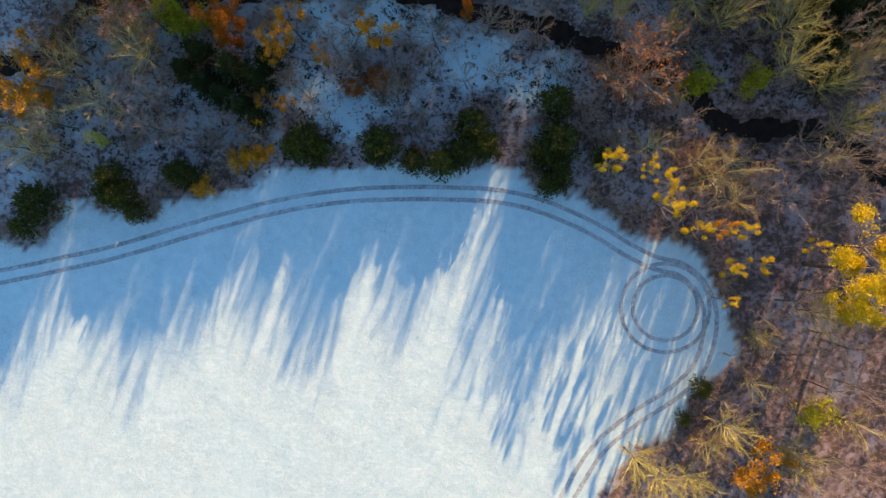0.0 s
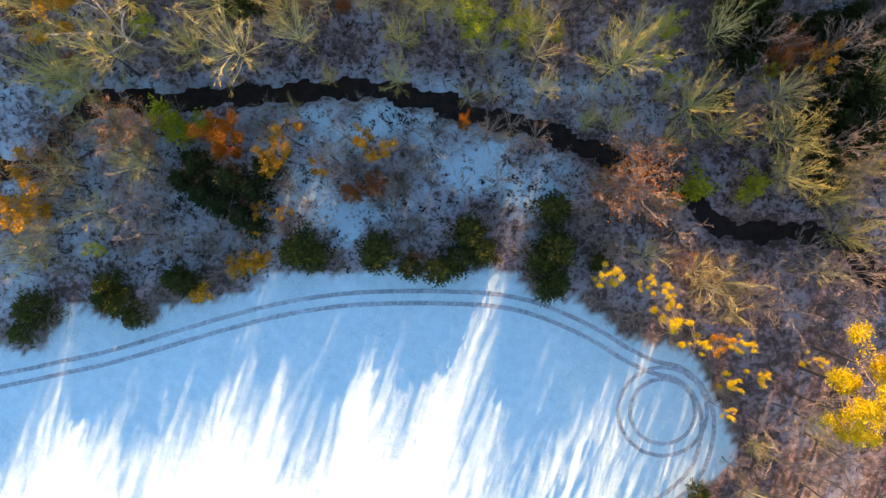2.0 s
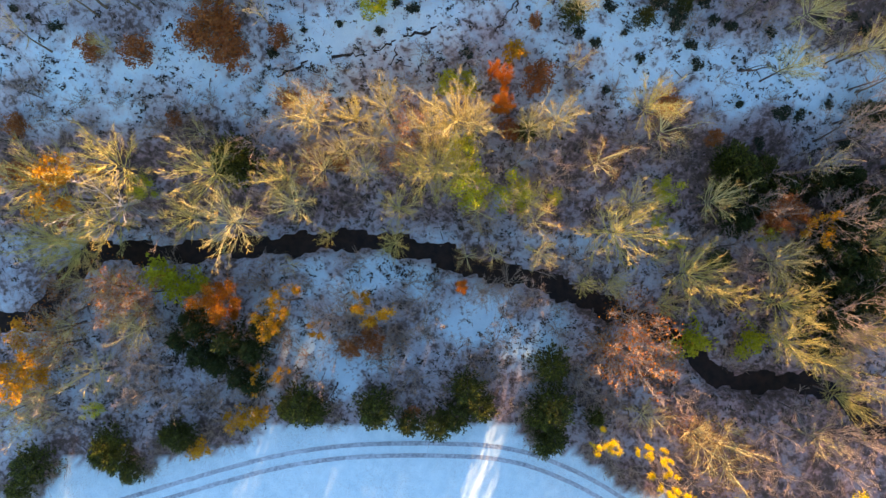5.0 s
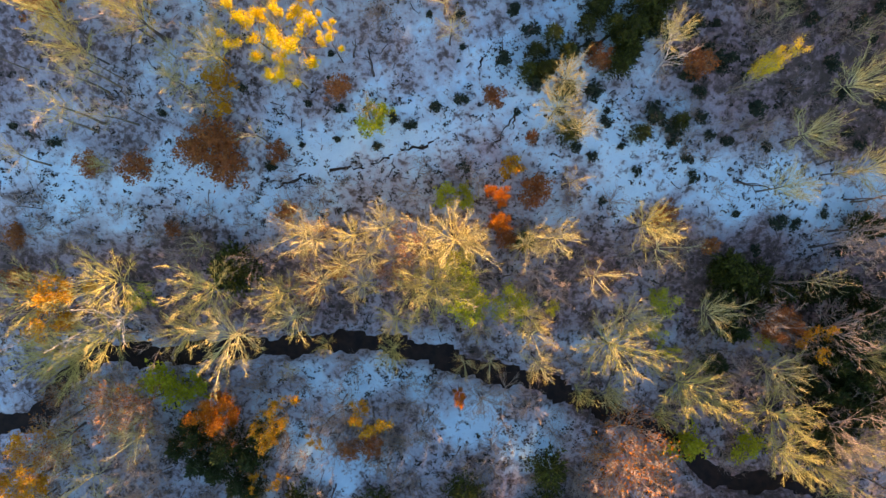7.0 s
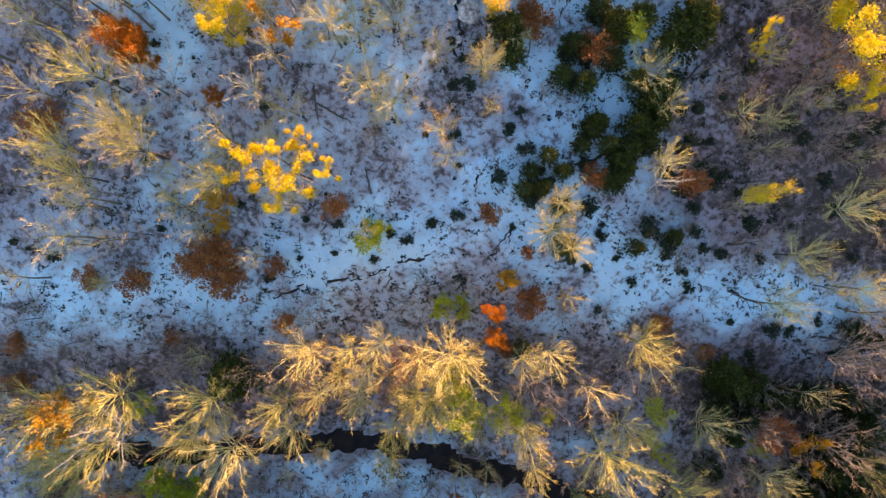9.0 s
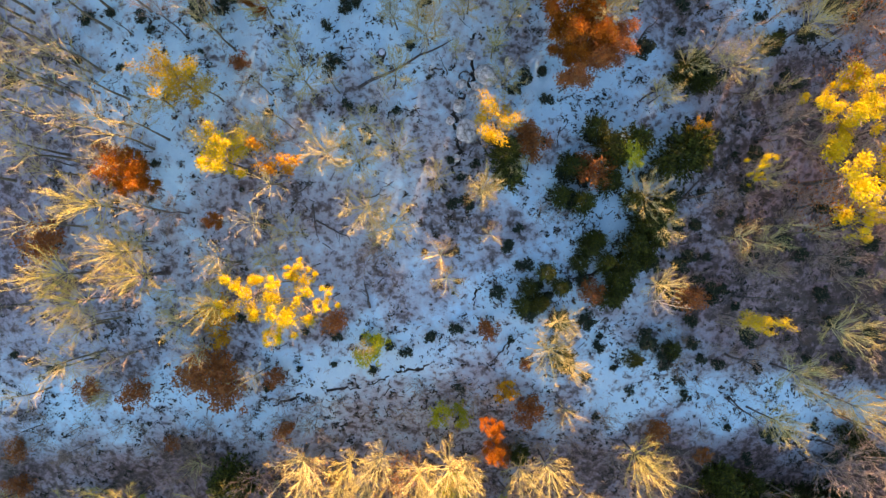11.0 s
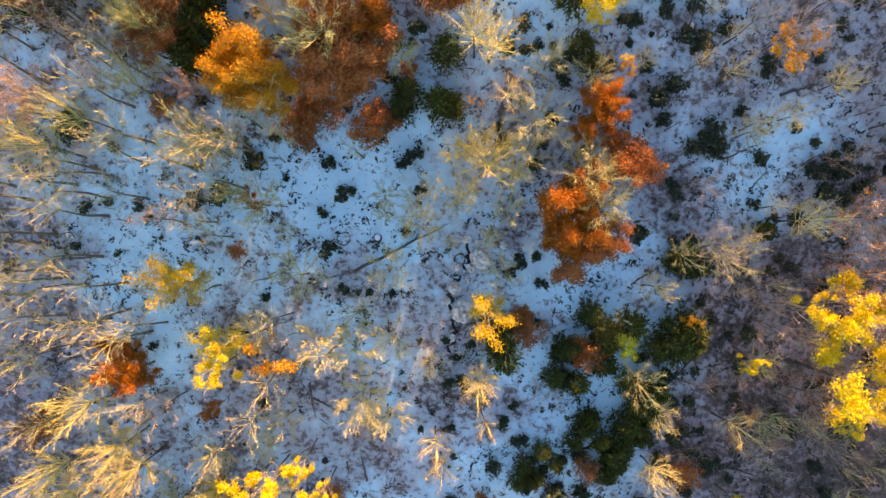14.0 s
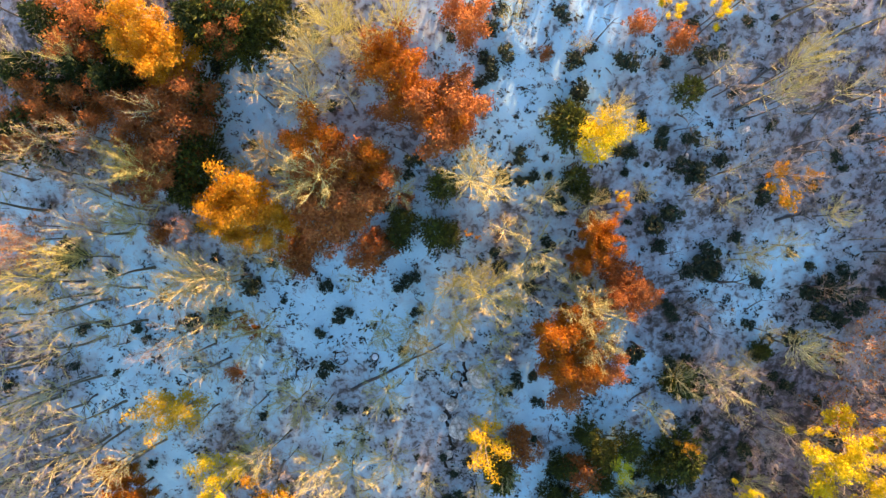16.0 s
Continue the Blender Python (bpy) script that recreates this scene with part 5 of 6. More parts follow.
plant("laurel", 13.4, 87.9, 1.44)
plant("laurel", -5.9, 91.6, 1.44)
plant("laurel", 5.6, 85.4, 1.44)
plant("laurel", 31.8, 81.9, 1.44)
plant("tall", -35.5, 100.7, 18)
plant("tall", -19.6, 103.5, 15)
plant("tall", -22.9, 99.8, 13)
plant("tall", -18.4, 107.3, 15)
plant("tall", -18.3, 107.6, 15)
plant("tall", -30.3, 106.3, 16)
plant("tall", -34.9, 102.6, 17)
plant("tall", -36.6, 96.1, 17)
plant("tall", -21.3, 98.1, 13)
plant("tall", -23.0, 92.6, 11)
plant("tall", -41.1, 89.4, 17)
plant("tall", -40.3, 86.2, 17)
plant("tall", -33.7, 90.0, 16)
plant("tall", -25.4, 105.8, 15)
plant("tall", -29.1, 108.6, 17)
plant("tall", -34.6, 105.0, 17)
plant("tall", -3.1, 100.4, 9)
plant("tall", 1.2, 99.8, 9)
plant("tall", -6.2, 106.8, 10)
plant("tall", -23.1, 102.0, 14)
plant("tall", -42.1, 94.8, 18)
plant("tall", -38.5, 92.9, 17)
plant("tall", -9.8, 93.5, 10)
plant("tall", -39.5, 63.7, 18)
plant("tall", -18.0, 78.5, 15)
plant("tall", -47.8, 84.0, 19)
plant("tall", -45.0, 91.8, 19)
plant("tall", -41.8, 98.7, 19)
plant("tall", -43.9, 102.5, 19)
plant("tall", -38.5, 104.2, 18)
plant("tall", -33.9, 93.0, 16)
plant("tall", -29.5, 88.4, 14)
plant("tall", -33.1, 84.5, 16)
plant("goldfull", -16.8, 114.3, 12, 1.1)
plant("goldfull", -16.3, 112.9, 11, 0.9)
plant("goldfull", -18.5, 113.2, 11, 0.8)
plant("goldfull", -14.0, 112.7, 11, 0.7)
plant("goldfull", -18.0, 115.2, 11, 0.8)
plant("orange", -18.7, 115.3, 9, 0.8)
plant("orange", -9.7, 120.4, 12, 0.9)
plant("orange", -3.9, 118.4, 11, 0.7)
plant("orange", 18.6, 112.2, 9, 0.7)
plant("orange", 18.7, 109.8, 9, 0.8)
plant("orange", 17.5, 108.8, 8, 0.7)
plant("orange", 19.5, 110.9, 9, 0.6)
plant("rust", -6.7, 117.4, 11, 1.1)
plant("rust", -6.3, 115.6, 10, 1.1)
plant("rust", -8.6, 114.2, 10)
plant("rustbush", -10.4, 111.8, 5.6, 0.9)
plant("rust", -4.0, 117.1, 10, 0.9)
plant("rust", -9.5, 116.7, 10, 0.9)
plant("rustbush", -11.9, 110.0, 4.9, 0.7)
plant("rust", -5.3, 114.3, 9, 0.8)
plant("rustbush", -4.8, 111.1, 4.2, 0.8)
plant("rustbush", -0.8, 115.3, 3.5, 0.6)
plant("rust", -25.3, 120.3, 10, 0.9)
plant("rust", -24.3, 118.6, 9, 0.9)
plant("rust", -26.6, 117.1, 9, 0.7)
plant("rust", -23.4, 121.7, 10)
plant("rustbush", 22.8, 106.1, 4.9)
plant("rustbush", 21.5, 107.8, 4.9, 0.8)
plant("rustbush", 25.5, 104.9, 4.2, 0.8)
plant("rustbush", -18.7, 112.8, 4.9, 0.8)
plant("rustbush", -27.2, 112.2, 4.2, 0.7)
plant("tan", -15.1, 111.9, 12, 0.8)
plant("tan", -13.9, 111.1, 10, 0.6)
plant("tan", 9.1, 112.1, 10, 0.8)
plant("tan", -14.8, 120.5, 9, 0.6)
plant("tan", 29.3, 115.5, 7, 0.6)
plant("tan", 35.5, 109.2, 8, 0.7)
plant("tan", 38.4, 100.7, 8, 0.7)
plant("tan", -26.4, 115.3, 9, 0.8)
plant("wide", -8.8, 117.6, 14, 0.9)
plant("wide", -10.2, 117.3, 12, 0.7)
plant("fuzz", 12.5, 109.4, 11, 0.99)
plant("fuzz", 4.4, 101.5, 8, 0.66)
plant("wide", 6.1, 116.8, 14, 0.7)
plant("fuzz", 17.8, 104.6, 11, 0.88)
plant("fuzz", 19.1, 100.6, 11, 0.88)
plant("fuzz", 1.7, 103.3, 8, 0.66)
plant("fuzz", -0.7, 100.3, 8, 0.66)
plant("fuzz", -3.7, 100.7, 8, 0.55)
plant("ruddy", -22.2, 112.6, 12, 0.45)
plant("olive", -27.7, 113.0, 13, 0.52)
plant("ruddy", -30.3, 113.2, 13, 0.38)
plant("fuzz", 28.7, 95.8, 8, 0.77)
plant("fuzz", -23.1, 107.3, 11, 0.77)
plant("fuzz", -14.4, 98.1, 9, 0.55)
plant("wide", 40.9, 99.2, 12, 0.7)
plant("fuzz", 35.3, 108.5, 9, 0.66)
plant("white", -4.1, 92.8, 9, 0.7)
plant("olive", 4.4, 106.5, 11, 0.59)
plant("olive", 9.9, 104.5, 10, 0.59)
plant("olive", -27.3, 118.9, 12.8, 0.58)
plant("ruddy", -30.5, 120.3, 12.8, 0.51)
plant("olive", -24.9, 117.8, 16, 0.44)
plant("ruddy", -36.4, 111.8, 17, 0.58)
plant("olive", -32.7, 109.8, 17, 0.44)
plant("olive", -37.0, 107.1, 17, 0.59)
plant("ruddy", -37.7, 110.7, 16, 0.51)
plant("olive", -19.7, 102.9, 10, 0.51)
plant("olive", 3.5, 97.2, 8, 0.42)
plant("golden", 37.4, 115.9, 9, 0.9)
plant("golden", 39.9, 116.5, 8, 0.6)
plant("golden", 36.8, 117.5, 8, 0.5)
plant("golden", 5.6, 111.8, 6, 0.3)
plant("golden", 6.8, 111.2, 6, 0.25)
plant("golden", 21.3, 114.3, 7, 0.6)
plant("yellowdense", 18.1, 120.3, 10, 0.80)
plant("yellowdense", 19.6, 121.3, 10, 0.70)
plant("yellow", 21.2, 115.4, 7, 0.35)
plant("cedar", 3.1, 116.7, 6, 0.88)
plant("cedar", -1.1, 113.2, 5, 0.88)
plant("cedar", -1.7, 111.5, 5, 0.88)
plant("cedar", 2.4, 111.9, 6, 0.88)
plant("cedar", 3.6, 111.5, 5, 0.88)
plant("cedar", 16.2, 121.9, 7, 0.88)
plant("cedar", 15.6, 122.9, 7, 0.88)
plant("cedar", 18.1, 115.7, 5, 0.704)
plant("cedar", 17.1, 117.3, 5, 0.88)
plant("cedar", -21.8, 118.8, 8, 0.88)
plant("cedar", -23.0, 116.4, 7, 0.88)
plant("cedar", -21.2, 120.9, 7, 0.88)
plant("cedar", -24.1, 117.6, 6, 0.88)
plant("cedar", -38.5, 121.8, 8, 0.88)
plant("cedar", -36.9, 122.6, 9, 0.88)
plant("laurel", 9.5, 117.4, 2.16, 1.2)
plant("laurel", 11.3, 117.2, 1.8)
plant("laurel", 11.2, 119.8, 2.16)
plant("laurel", 22.9, 119.9, 2.16)
plant("laurel", 25.8, 120.9, 2.16)
plant("laurel", 25.8, 112.3, 2.52, 1.3)
plant("laurel", 27.5, 113.7, 2.52, 1.2)
plant("laurel", 26.7, 110.3, 2.16)
plant("laurel", 29.9, 118.0, 2.52, 1.3)
plant("laurel", 29.1, 121.3, 2.16)
plant("laurel", 28.2, 118.7, 2.16)
plant("laurel", 32.2, 118.9, 2.16)
plant("laurel", 24.6, 115.6, 1.8)
plant("laurel", 12.9, 105.8, 2.16)
plant("laurel", 14.9, 115.6, 2.16)
plant("laurel", 16.1, 116.7, 2.16)
plant("laurel", -2.2, 117.9, 1.8)
plant("laurel", 0.2, 119.4, 2.16)
plant("laurel", -1.7, 106.0, 2.16, 0.9)
plant("laurel", -0.5, 118.0, 1.44)
plant("laurel", -33.4, 108.1, 1.8)
plant("laurel", 14.6, 110.5, 2.16)
plant("laurel", 9.1, 108.2, 2.16)
plant("laurel", 31.9, 94.9, 2.88, 1.3)
plant("laurel", 37.8, 106.1, 2.16)
plant("laurel", 30.1, 107.4, 2.16)
plant("laurel", 32.0, 107.4, 2.16)
plant("laurel", 45.8, 106.0, 2.16)
plant("laurel", 45.6, 102.3, 2.52, 1.3)
plant("laurel", 47.1, 104.7, 2.88, 1.2)
plant("laurel", 47.7, 101.7, 2.52)
plant("laurel", 23.9, 122.6, 1.8)
plant("laurel", 15.6, 114.5, 2.16)
plant("laurel", 20.3, 115.5, 2.16)
plant("laurel", -2.9, 114.7, 1.8)
plant("laurel", -1.6, 98.5, 1.44)
plant("tall", -30.7, 102.5, 15)
plant("tall", -30.8, 112.3, 16)
plant("tall", -27.7, 114.8, 15)
plant("tall", -17.2, 110.0, 12)
plant("tall", -20.9, 107.0, 13)
plant("tall", -30.6, 116.3, 12.8)
plant("tall", -36.2, 118.6, 13.5)
plant("tall", -40.5, 118.1, 13.5)
plant("tall", -34.7, 120.8, 13.5)
plant("tall", -39.5, 114.8, 18)
plant("tall", -35.6, 105.8, 16)
plant("tall", -39.1, 107.6, 17)
plant("tall", -43.8, 97.7, 18)
plant("tall", -41.6, 93.7, 18)
plant("tall", -44.0, 101.5, 18)
plant("tall", -36.1, 89.0, 17)
plant("tall", -45.6, 104.1, 18)
plant("orange", -1.2, 126.5, 11)
plant("orange", 0.3, 125.2, 9, 0.8)
plant("orange", 3.9, 121.8, 10, 0.8)
plant("orange", -1.6, 127.7, 11, 0.7)
plant("rust", 3.4, 122.9, 11)
plant("rust", 5.0, 123.6, 10, 0.9)
plant("rust", 1.8, 123.7, 9, 0.8)
plant("rust", -0.5, 124.2, 9, 0.9)
plant("rust", -22.0, 124.0, 10)
plant("rust", -22.8, 125.5, 10, 0.9)
plant("rustbush", -21.5, 124.1, 5.6, 0.7)
plant("rustbush", 13.5, 129.5, 2.45, 0.7)
plant("rustbush", 22.5, 131.8, 4.2, 0.7)
plant("rustbush", 26.7, 130.6, 4.2, 0.8)
plant("rust", -37.1, 121.8, 9, 0.8)
plant("rust", -25.4, 123.6, 9, 0.7)
plant("rust", 5.5, 131.4, 9, 0.9)
plant("goldfull", -23.8, 129.6, 13, 0.8)
plant("goldfull", -25.3, 130.1, 12, 0.6)
plant("goldfull", -22.0, 128.4, 13, 0.8)
plant("goldfull", -22.1, 127.5, 12, 0.6)
plant("wide", -8.9, 128.0, 12, 0.7)
plant("wide", -9.4, 124.4, 12, 0.8)
plant("wide", 7.6, 116.2, 13, 0.6)
plant("fuzz", -14.7, 120.0, 9, 0.66)
plant("fuzz", 20.0, 123.6, 9, 0.66)
plant("olive", -30.9, 127.8, 12.0, 0.51)
plant("olive", 36.2, 126.8, 15, 0.42)
plant("olive", 36.2, 124.6, 12, 0.34)
plant("olive", -5.9, 130.2, 13, 0.59)
plant("olive", -3.8, 128.8, 13, 0.59)
plant("olive", -0.9, 130.3, 14, 0.59)
plant("olive", -7.8, 130.7, 13, 0.68)
plant("yellow", 24.1, 131.7, 9, 0.6)
plant("yellow", 28.7, 131.9, 9, 0.7)
plant("yellow", 18.6, 119.0, 6, 0.6)
plant("tan", 16.7, 129.8, 7, 0.6)
plant("tan", 30.0, 120.5, 6, 0.6)
plant("tan", 32.2, 114.1, 8, 0.8)
plant("tan", -5.8, 128.9, 9, 0.5)
plant("laurel", 7.7, 128.9, 2.16, 1.1)
plant("laurel", 6.9, 126.8, 1.8)
plant("laurel", 7.9, 131.9, 2.16)
plant("laurel", 17.0, 125.8, 2.52, 1.1)
plant("laurel", 16.6, 128.7, 2.52)
plant("laurel", 21.6, 128.6, 2.52, 1.1)
plant("laurel", 9.6, 129.6, 2.16)
plant("laurel", 15.1, 133.1, 2.16)
plant("laurel", 5.7, 133.1, 2.16)
plant("laurel", 9.0, 133.5, 1.8)
plant("laurel", 26.2, 122.1, 1.8)
plant("laurel", 31.0, 129.4, 2.16)
plant("laurel", 29.3, 129.2, 2.16)
plant("laurel", -19.2, 128.7, 2.16)
plant("laurel", 12.5, 117.5, 1.8)
plant("laurel", 23.8, 123.6, 1.44)
plant("laurel", 4.1, 131.0, 1.44)
plant("laurel", -9.3, 131.3, 1.44)
plant("laurel", -8.0, 124.9, 1.44)
plant("laurel", 18.1, 129.9, 1.44)
plant("laurel", 21.6, 120.2, 1.8)
plant("cedar", 28.1, 125.7, 5, 0.88)
plant("cedar", -16.9, 130.1, 8, 0.88)
plant("cedar", -15.2, 131.5, 8, 0.88)
plant("cedar", -18.6, 131.3, 9, 0.88)
plant("cedar", -14.4, 130.7, 7, 0.88)
plant("cedar", -20.9, 125.9, 7, 0.88)
plant("cedar", -12.6, 132.4, 8, 0.88)
plant("cedar", -26.3, 127.8, 8, 0.88)
plant("cedar", -29.8, 132.2, 8, 0.88)
plant("cedar", -28.0, 130.3, 8, 0.88)
plant("cedar", -17.4, 132.2, 9, 0.88)
plant("tall", -4.5, 127.4, 12)
plant("tall", -5.7, 124.5, 11)
plant("tall", -11.2, 128.3, 12)
plant("tall", 34.3, 125.8, 15)
plant("tall", 33.6, 124.1, 14)
plant("tall", 40.1, 123.7, 14)
plant("tall", 36.3, 132.0, 15)
plant("tall", 29.6, 127.0, 12)
plant("tall", 42.4, 130.8, 15)
plant("pine", 51.8, 37.0, 10)
plant("pine", 49.6, 30.0, 11)
plant("pine", 51.4, 25.8, 11)
plant("pine", 49.2, 22.1, 10)
plant("pine", 38.6, 37.7, 9)
plant("pine", 40.2, 39.8, 9)
plant("pine", 36.5, 33.2, 8)
plant("pine", 50.9, 42.6, 8)
plant("pine", 48.0, 31.1, 9)
plant("pine", 53.5, 28.6, 11)
plant("pine", 37.0, 41.3, 8)
plant("pine", 54.8, 34.1, 11)
plant("pine", 51.0, 32.1, 10)
plant("pine", 53.7, 38.3, 10)
plant("pine", -19.6, 131.3, 11)
plant("pine", -30.9, 127.3, 10)
plant("pine", -33.2, 131.5, 11)
plant("pine", -27.8, 126.5, 10)
plant("pine", -36.0, 127.3, 11)
plant("pine", -33.1, 125.8, 9)
plant("pine", -16.0, 131.7, 9)
plant("rust", -29.9, 131.1, 11, 0.9)
plant("rust", -28.6, 123.9, 9, 0.8)
plant("rust", -32.3, 124.2, 9, 0.8)
plant("rust", -35.3, 124.7, 9, 0.8)
plant("rust", -17.1, 130.8, 9, 0.8)
plant("grey", -35.3, 120.6, 11.2)
plant("grey", -34.2, 118.1, 11.2)
plant("grey", -32.4, 116.2, 10.5)
plant("brush", -43.9, 50.3, 3, 1.5)
plant("brush", -35.9, 50.2, 3, 1.4)
plant("brush", -28.4, 53.1, 3, 1.3)
plant("brush", -49.1, 54.8, 3, 1.4)
plant("brush", -53.6, 48.8, 3, 1.4)
plant("brush", -22.7, 54.5, 2.5)
plant("brush", -15.7, 53.1, 2.5, 1.3)
plant("brush", -39.7, 53.2, 2.5, 1.3)
plant("brush", -48.0, 48.7, 3, 1.3)
plant("brush", -31.0, 50.2, 3, 1.3)
plant("grey", -44.7, 50.7, 8, 0.8)
plant("grey", -49.5, 53.7, 9, 0.8)
plant("grey", -13.6, 53.4, 8, 0.7)
plant("pine", 48.1, 42.5, 9)
plant("pine", 52.0, 43.3, 9)
plant("pine", 44.1, 42.5, 8)
plant("pine", 55.2, 41.1, 9)
plant("pine", 52.1, 31.7, 13)
plant("pine", 51.0, 35.8, 12)
plant("pine", 54.2, 39.3, 12)
plant("pine", 49.7, 33.7, 12)
plant("pine", 51.4, 28.3, 13)
plant("pine", 48.8, 25.7, 12)
plant("pine", 53.9, 27.6, 13)
plant("pine", 53.1, 37.2, 12)
plant("cedar", 25.0, 74.6, 5, 0.88)
plant("cedar", 25.8, 79.3, 5.5, 0.88)
plant("cedar", 21.4, 69.7, 5, 0.88)
plant("cedar", 16.4, 84.9, 5, 0.88)
plant("cedar", 17.8, 80.7, 5, 0.88)
plant("cedar", 15.3, 81.5, 4.5, 0.88)
plant("cedar", 18.6, 75.6, 4.5, 0.88)
plant("cedar", 26.9, 84.7, 5, 0.88)
plant("laurel", 16.0, 67.3, 1.8, 1.2)
plant("laurel", 11.9, 67.9, 2.16, 1.2)
plant("laurel", 17.4, 60.6, 1.8)
plant("laurel", 28.6, 61.2, 1.8)
plant("laurel", 26.4, 65.3, 1.8)
plant("laurel", 31.8, 63.9, 1.8, 1.2)
plant("laurel", 33.4, 61.8, 1.8)
plant("laurel", 35.1, 70.4, 1.8)
plant("laurel", 36.6, 68.4, 1.44)
plant("tall", 38.5, 77.9, 14, 0.5)
plant("cedar", 25.9, 77.6, 5, 0.88)
plant("cedar", 12.7, 68.9, 4, 0.88)
plant("cedar", 15.5, 66.8, 4, 0.88)
plant("tall", 37.5, 92.3, 13, 0.5)
plant("tall", 41.4, 86.4, 13, 0.5)
plant("tall", 45.8, 83.1, 13, 0.5)
plant("tall", 49.9, 74.3, 13, 0.5)
plant("tall", 41.7, 77.1, 13, 0.5)
plant("tall", 46.2, 71.5, 13, 0.5)
plant("tall", 37.1, 73.0, 12, 0.5)

plant("cedar", 11.9, 71.0, 4.2, 0.8)
plant("cedar", 13.9, 72.7, 4.5, 0.8)
plant("cedar", 15.5, 71.0, 4, 0.8)
plant("laurel", 11.3, 73.6, 2, 1.2)
plant("cedar", 17.7, 73.9, 4.4, 0.8)
plant("cedar", 20.6, 73.9, 4.5, 0.8)
plant("laurel", 18.8, 66.9, 2.4, 1.2)
plant("laurel", 26.2, 73.6, 2.4, 1.2)
plant("laurel", 27.0, 78.1, 2.2, 1.2)
plant("cedar", 19.5, 76.3, 4.6, 0.8)
plant("cedar", 23.6, 81.0, 5, 0.8)
plant("cedar", 17.5, 84.9, 4, 0.8)
plant("laurel", 16.4, 81.1, 2.2, 1.2)
plant("laurel", 8.3, 70.6, 2, 1.2)
plant("laurel", 22.5, 70.0, 2.2, 1.2)
plant("cedar", 13.4, 69.3, 3.8, 0.8)
plant("laurel", 29.7, 73.6, 2.3, 1.2)
plant("laurel", 28.2, 70.6, 2.2, 1.2)
plant("cedar", 28.6, 95.0, 4.4, 0.8)
plant("cedar", 30.0, 93.8, 4, 0.8)
plant("laurel", 24.3, 98.0, 2.4, 1.2)
plant("cedar", 38.8, 98.2, 4, 0.8)
plant("laurel", 32.7, 107.4, 2.4, 1.2)
plant("laurel", 37.8, 86.3, 2.2, 1.2)
plant("laurel", 9.2, 83.9, 2, 1.2)
plant("laurel", 26.4, 64.0, 2.4, 1.2)
plant("laurel", 28.8, 62.2, 2.4, 1.2)
plant("cedar", 24.8, 62.0, 4.2, 0.8)
plant("grey", 7.4, 22.6, 6, 1.5)
plant("tan", 26.5, 13.3, 8.5, 1.2)
plant("tan", 34.0, 9.0, 10, 1.35)
plant("tan", -41.6, 29.5, 11, 1.3)
plant("fuzz", -39.8, 25.9, 9, 1.1)
plant("grey", -2.7, 24.6, 9, 1.1)
plant("grey", -12.5, 23.8, 8, 1.2)
plant("grey", 21.8, 8.9, 7, 1.2)
plant("grey", 40.2, 8.2, 9, 1.2)
plant("grey", 12.8, 28.0, 9, 1.2)
plant("grey", -34.1, 14.7, 8, 1.2)
plant("tan", -47.7, 25.0, 11, 1.1)
plant("fuzz", -44.3, 18.9, 9, 1.1)
plant("tan", -52.2, 14.5, 9, 1.2)
plant("cedar", 20.9, 12.2, 3.6, 0.8)
plant("grey", -19.8, 21.9, 8, 1.1)
plant("grey", 11.9, 8.8, 5, 1.2)
plant("grey", 29.9, 3.0, 6, 1.2)

# ---- thinner growth between the trees above ----
rng = random.Random(11)


# gaps in the wood through which the sun reaches the meadow: offset across the light, half width, northern end
LANES = ((-50.6, 2.2, 7.0), (-27.0, 1.5, 3.0), (-15.0, 0.8, 5.0), (-10.3, 0.9, 2.5), (-5.9, 0.4, -1.0), (3.8, 2.1, 10.0), (14.2, 0.9, -3.0))


def in_lane(x, y, high=12.0, reach=2.0):
    """Whether a plant so high would shade one of those gaps."""
    az, el = radians(SUN_AZ), radians(SUN_ELEV)
    across = x - y * math.tan(az)
    end = y - (ground_at(x, y) + high + 1.5) / math.tan(el) * math.cos(az)
    return any(abs(across - u) < w + reach and end < top - 2 and y > top for u, w, top in LANES)


def fill(kind_list, count, x0, x1, y0, y1, lo, hi, w0, w1, open_most):
    for x, y, z, c in sow(count, rng, x0, x1, y0, y1):
        h = rng.uniform(lo, hi)
        if c < open_most and not in_lane(x, y, h, 0.06 * h):
            plant(rng.choice(kind_list), round(x, 1), round(y, 1), h, rng.uniform(w0, w1))


LOW = Geo()
BRUSH = FORMS["brush"]


def thicket(count, x0, x1, y0, y1, lo, hi, open_most):
    """Leafless undergrowth too dense to count, gathered into one mesh."""
    for x, y, z, c in sow(count, rng, x0, x1, y0, y1):
        if c < open_most and not in_lane(x, y, hi, 0.5):
            me = rng.choice(BRUSH)[0][1]
            s = rng.uniform(lo, hi) / 3.0
            m = pose(x, y, z - 0.05, 0, 0, rng.uniform(0, 360)) @ Matrix.Diagonal((s * 1.2, s * 1.2, s, 1))
            o = len(LOW.v)
            LOW.v += [m @ v.co for v in me.vertices]
            LOW.f += [tuple(i + o for i in q.vertices) for q in me.polygons]


fill(["tall", "tall", "grey"], 45, -62, -14, 64, 140, 11, 17, 0.6, 0.9, 0.5)
fill(["tall", "grey", "grey"], 54, 30, 64, 60, 140, 9, 15, 0.6, 0.9, 0.5)
fill(["grey", "ruddy", "tan", "grey"], 46, -60, 36, 12, 33, 5, 9, 0.7, 1.1, 0.8)
thicket(150, -60, 40, 11, 34, 2.5, 4.5, 0.9)
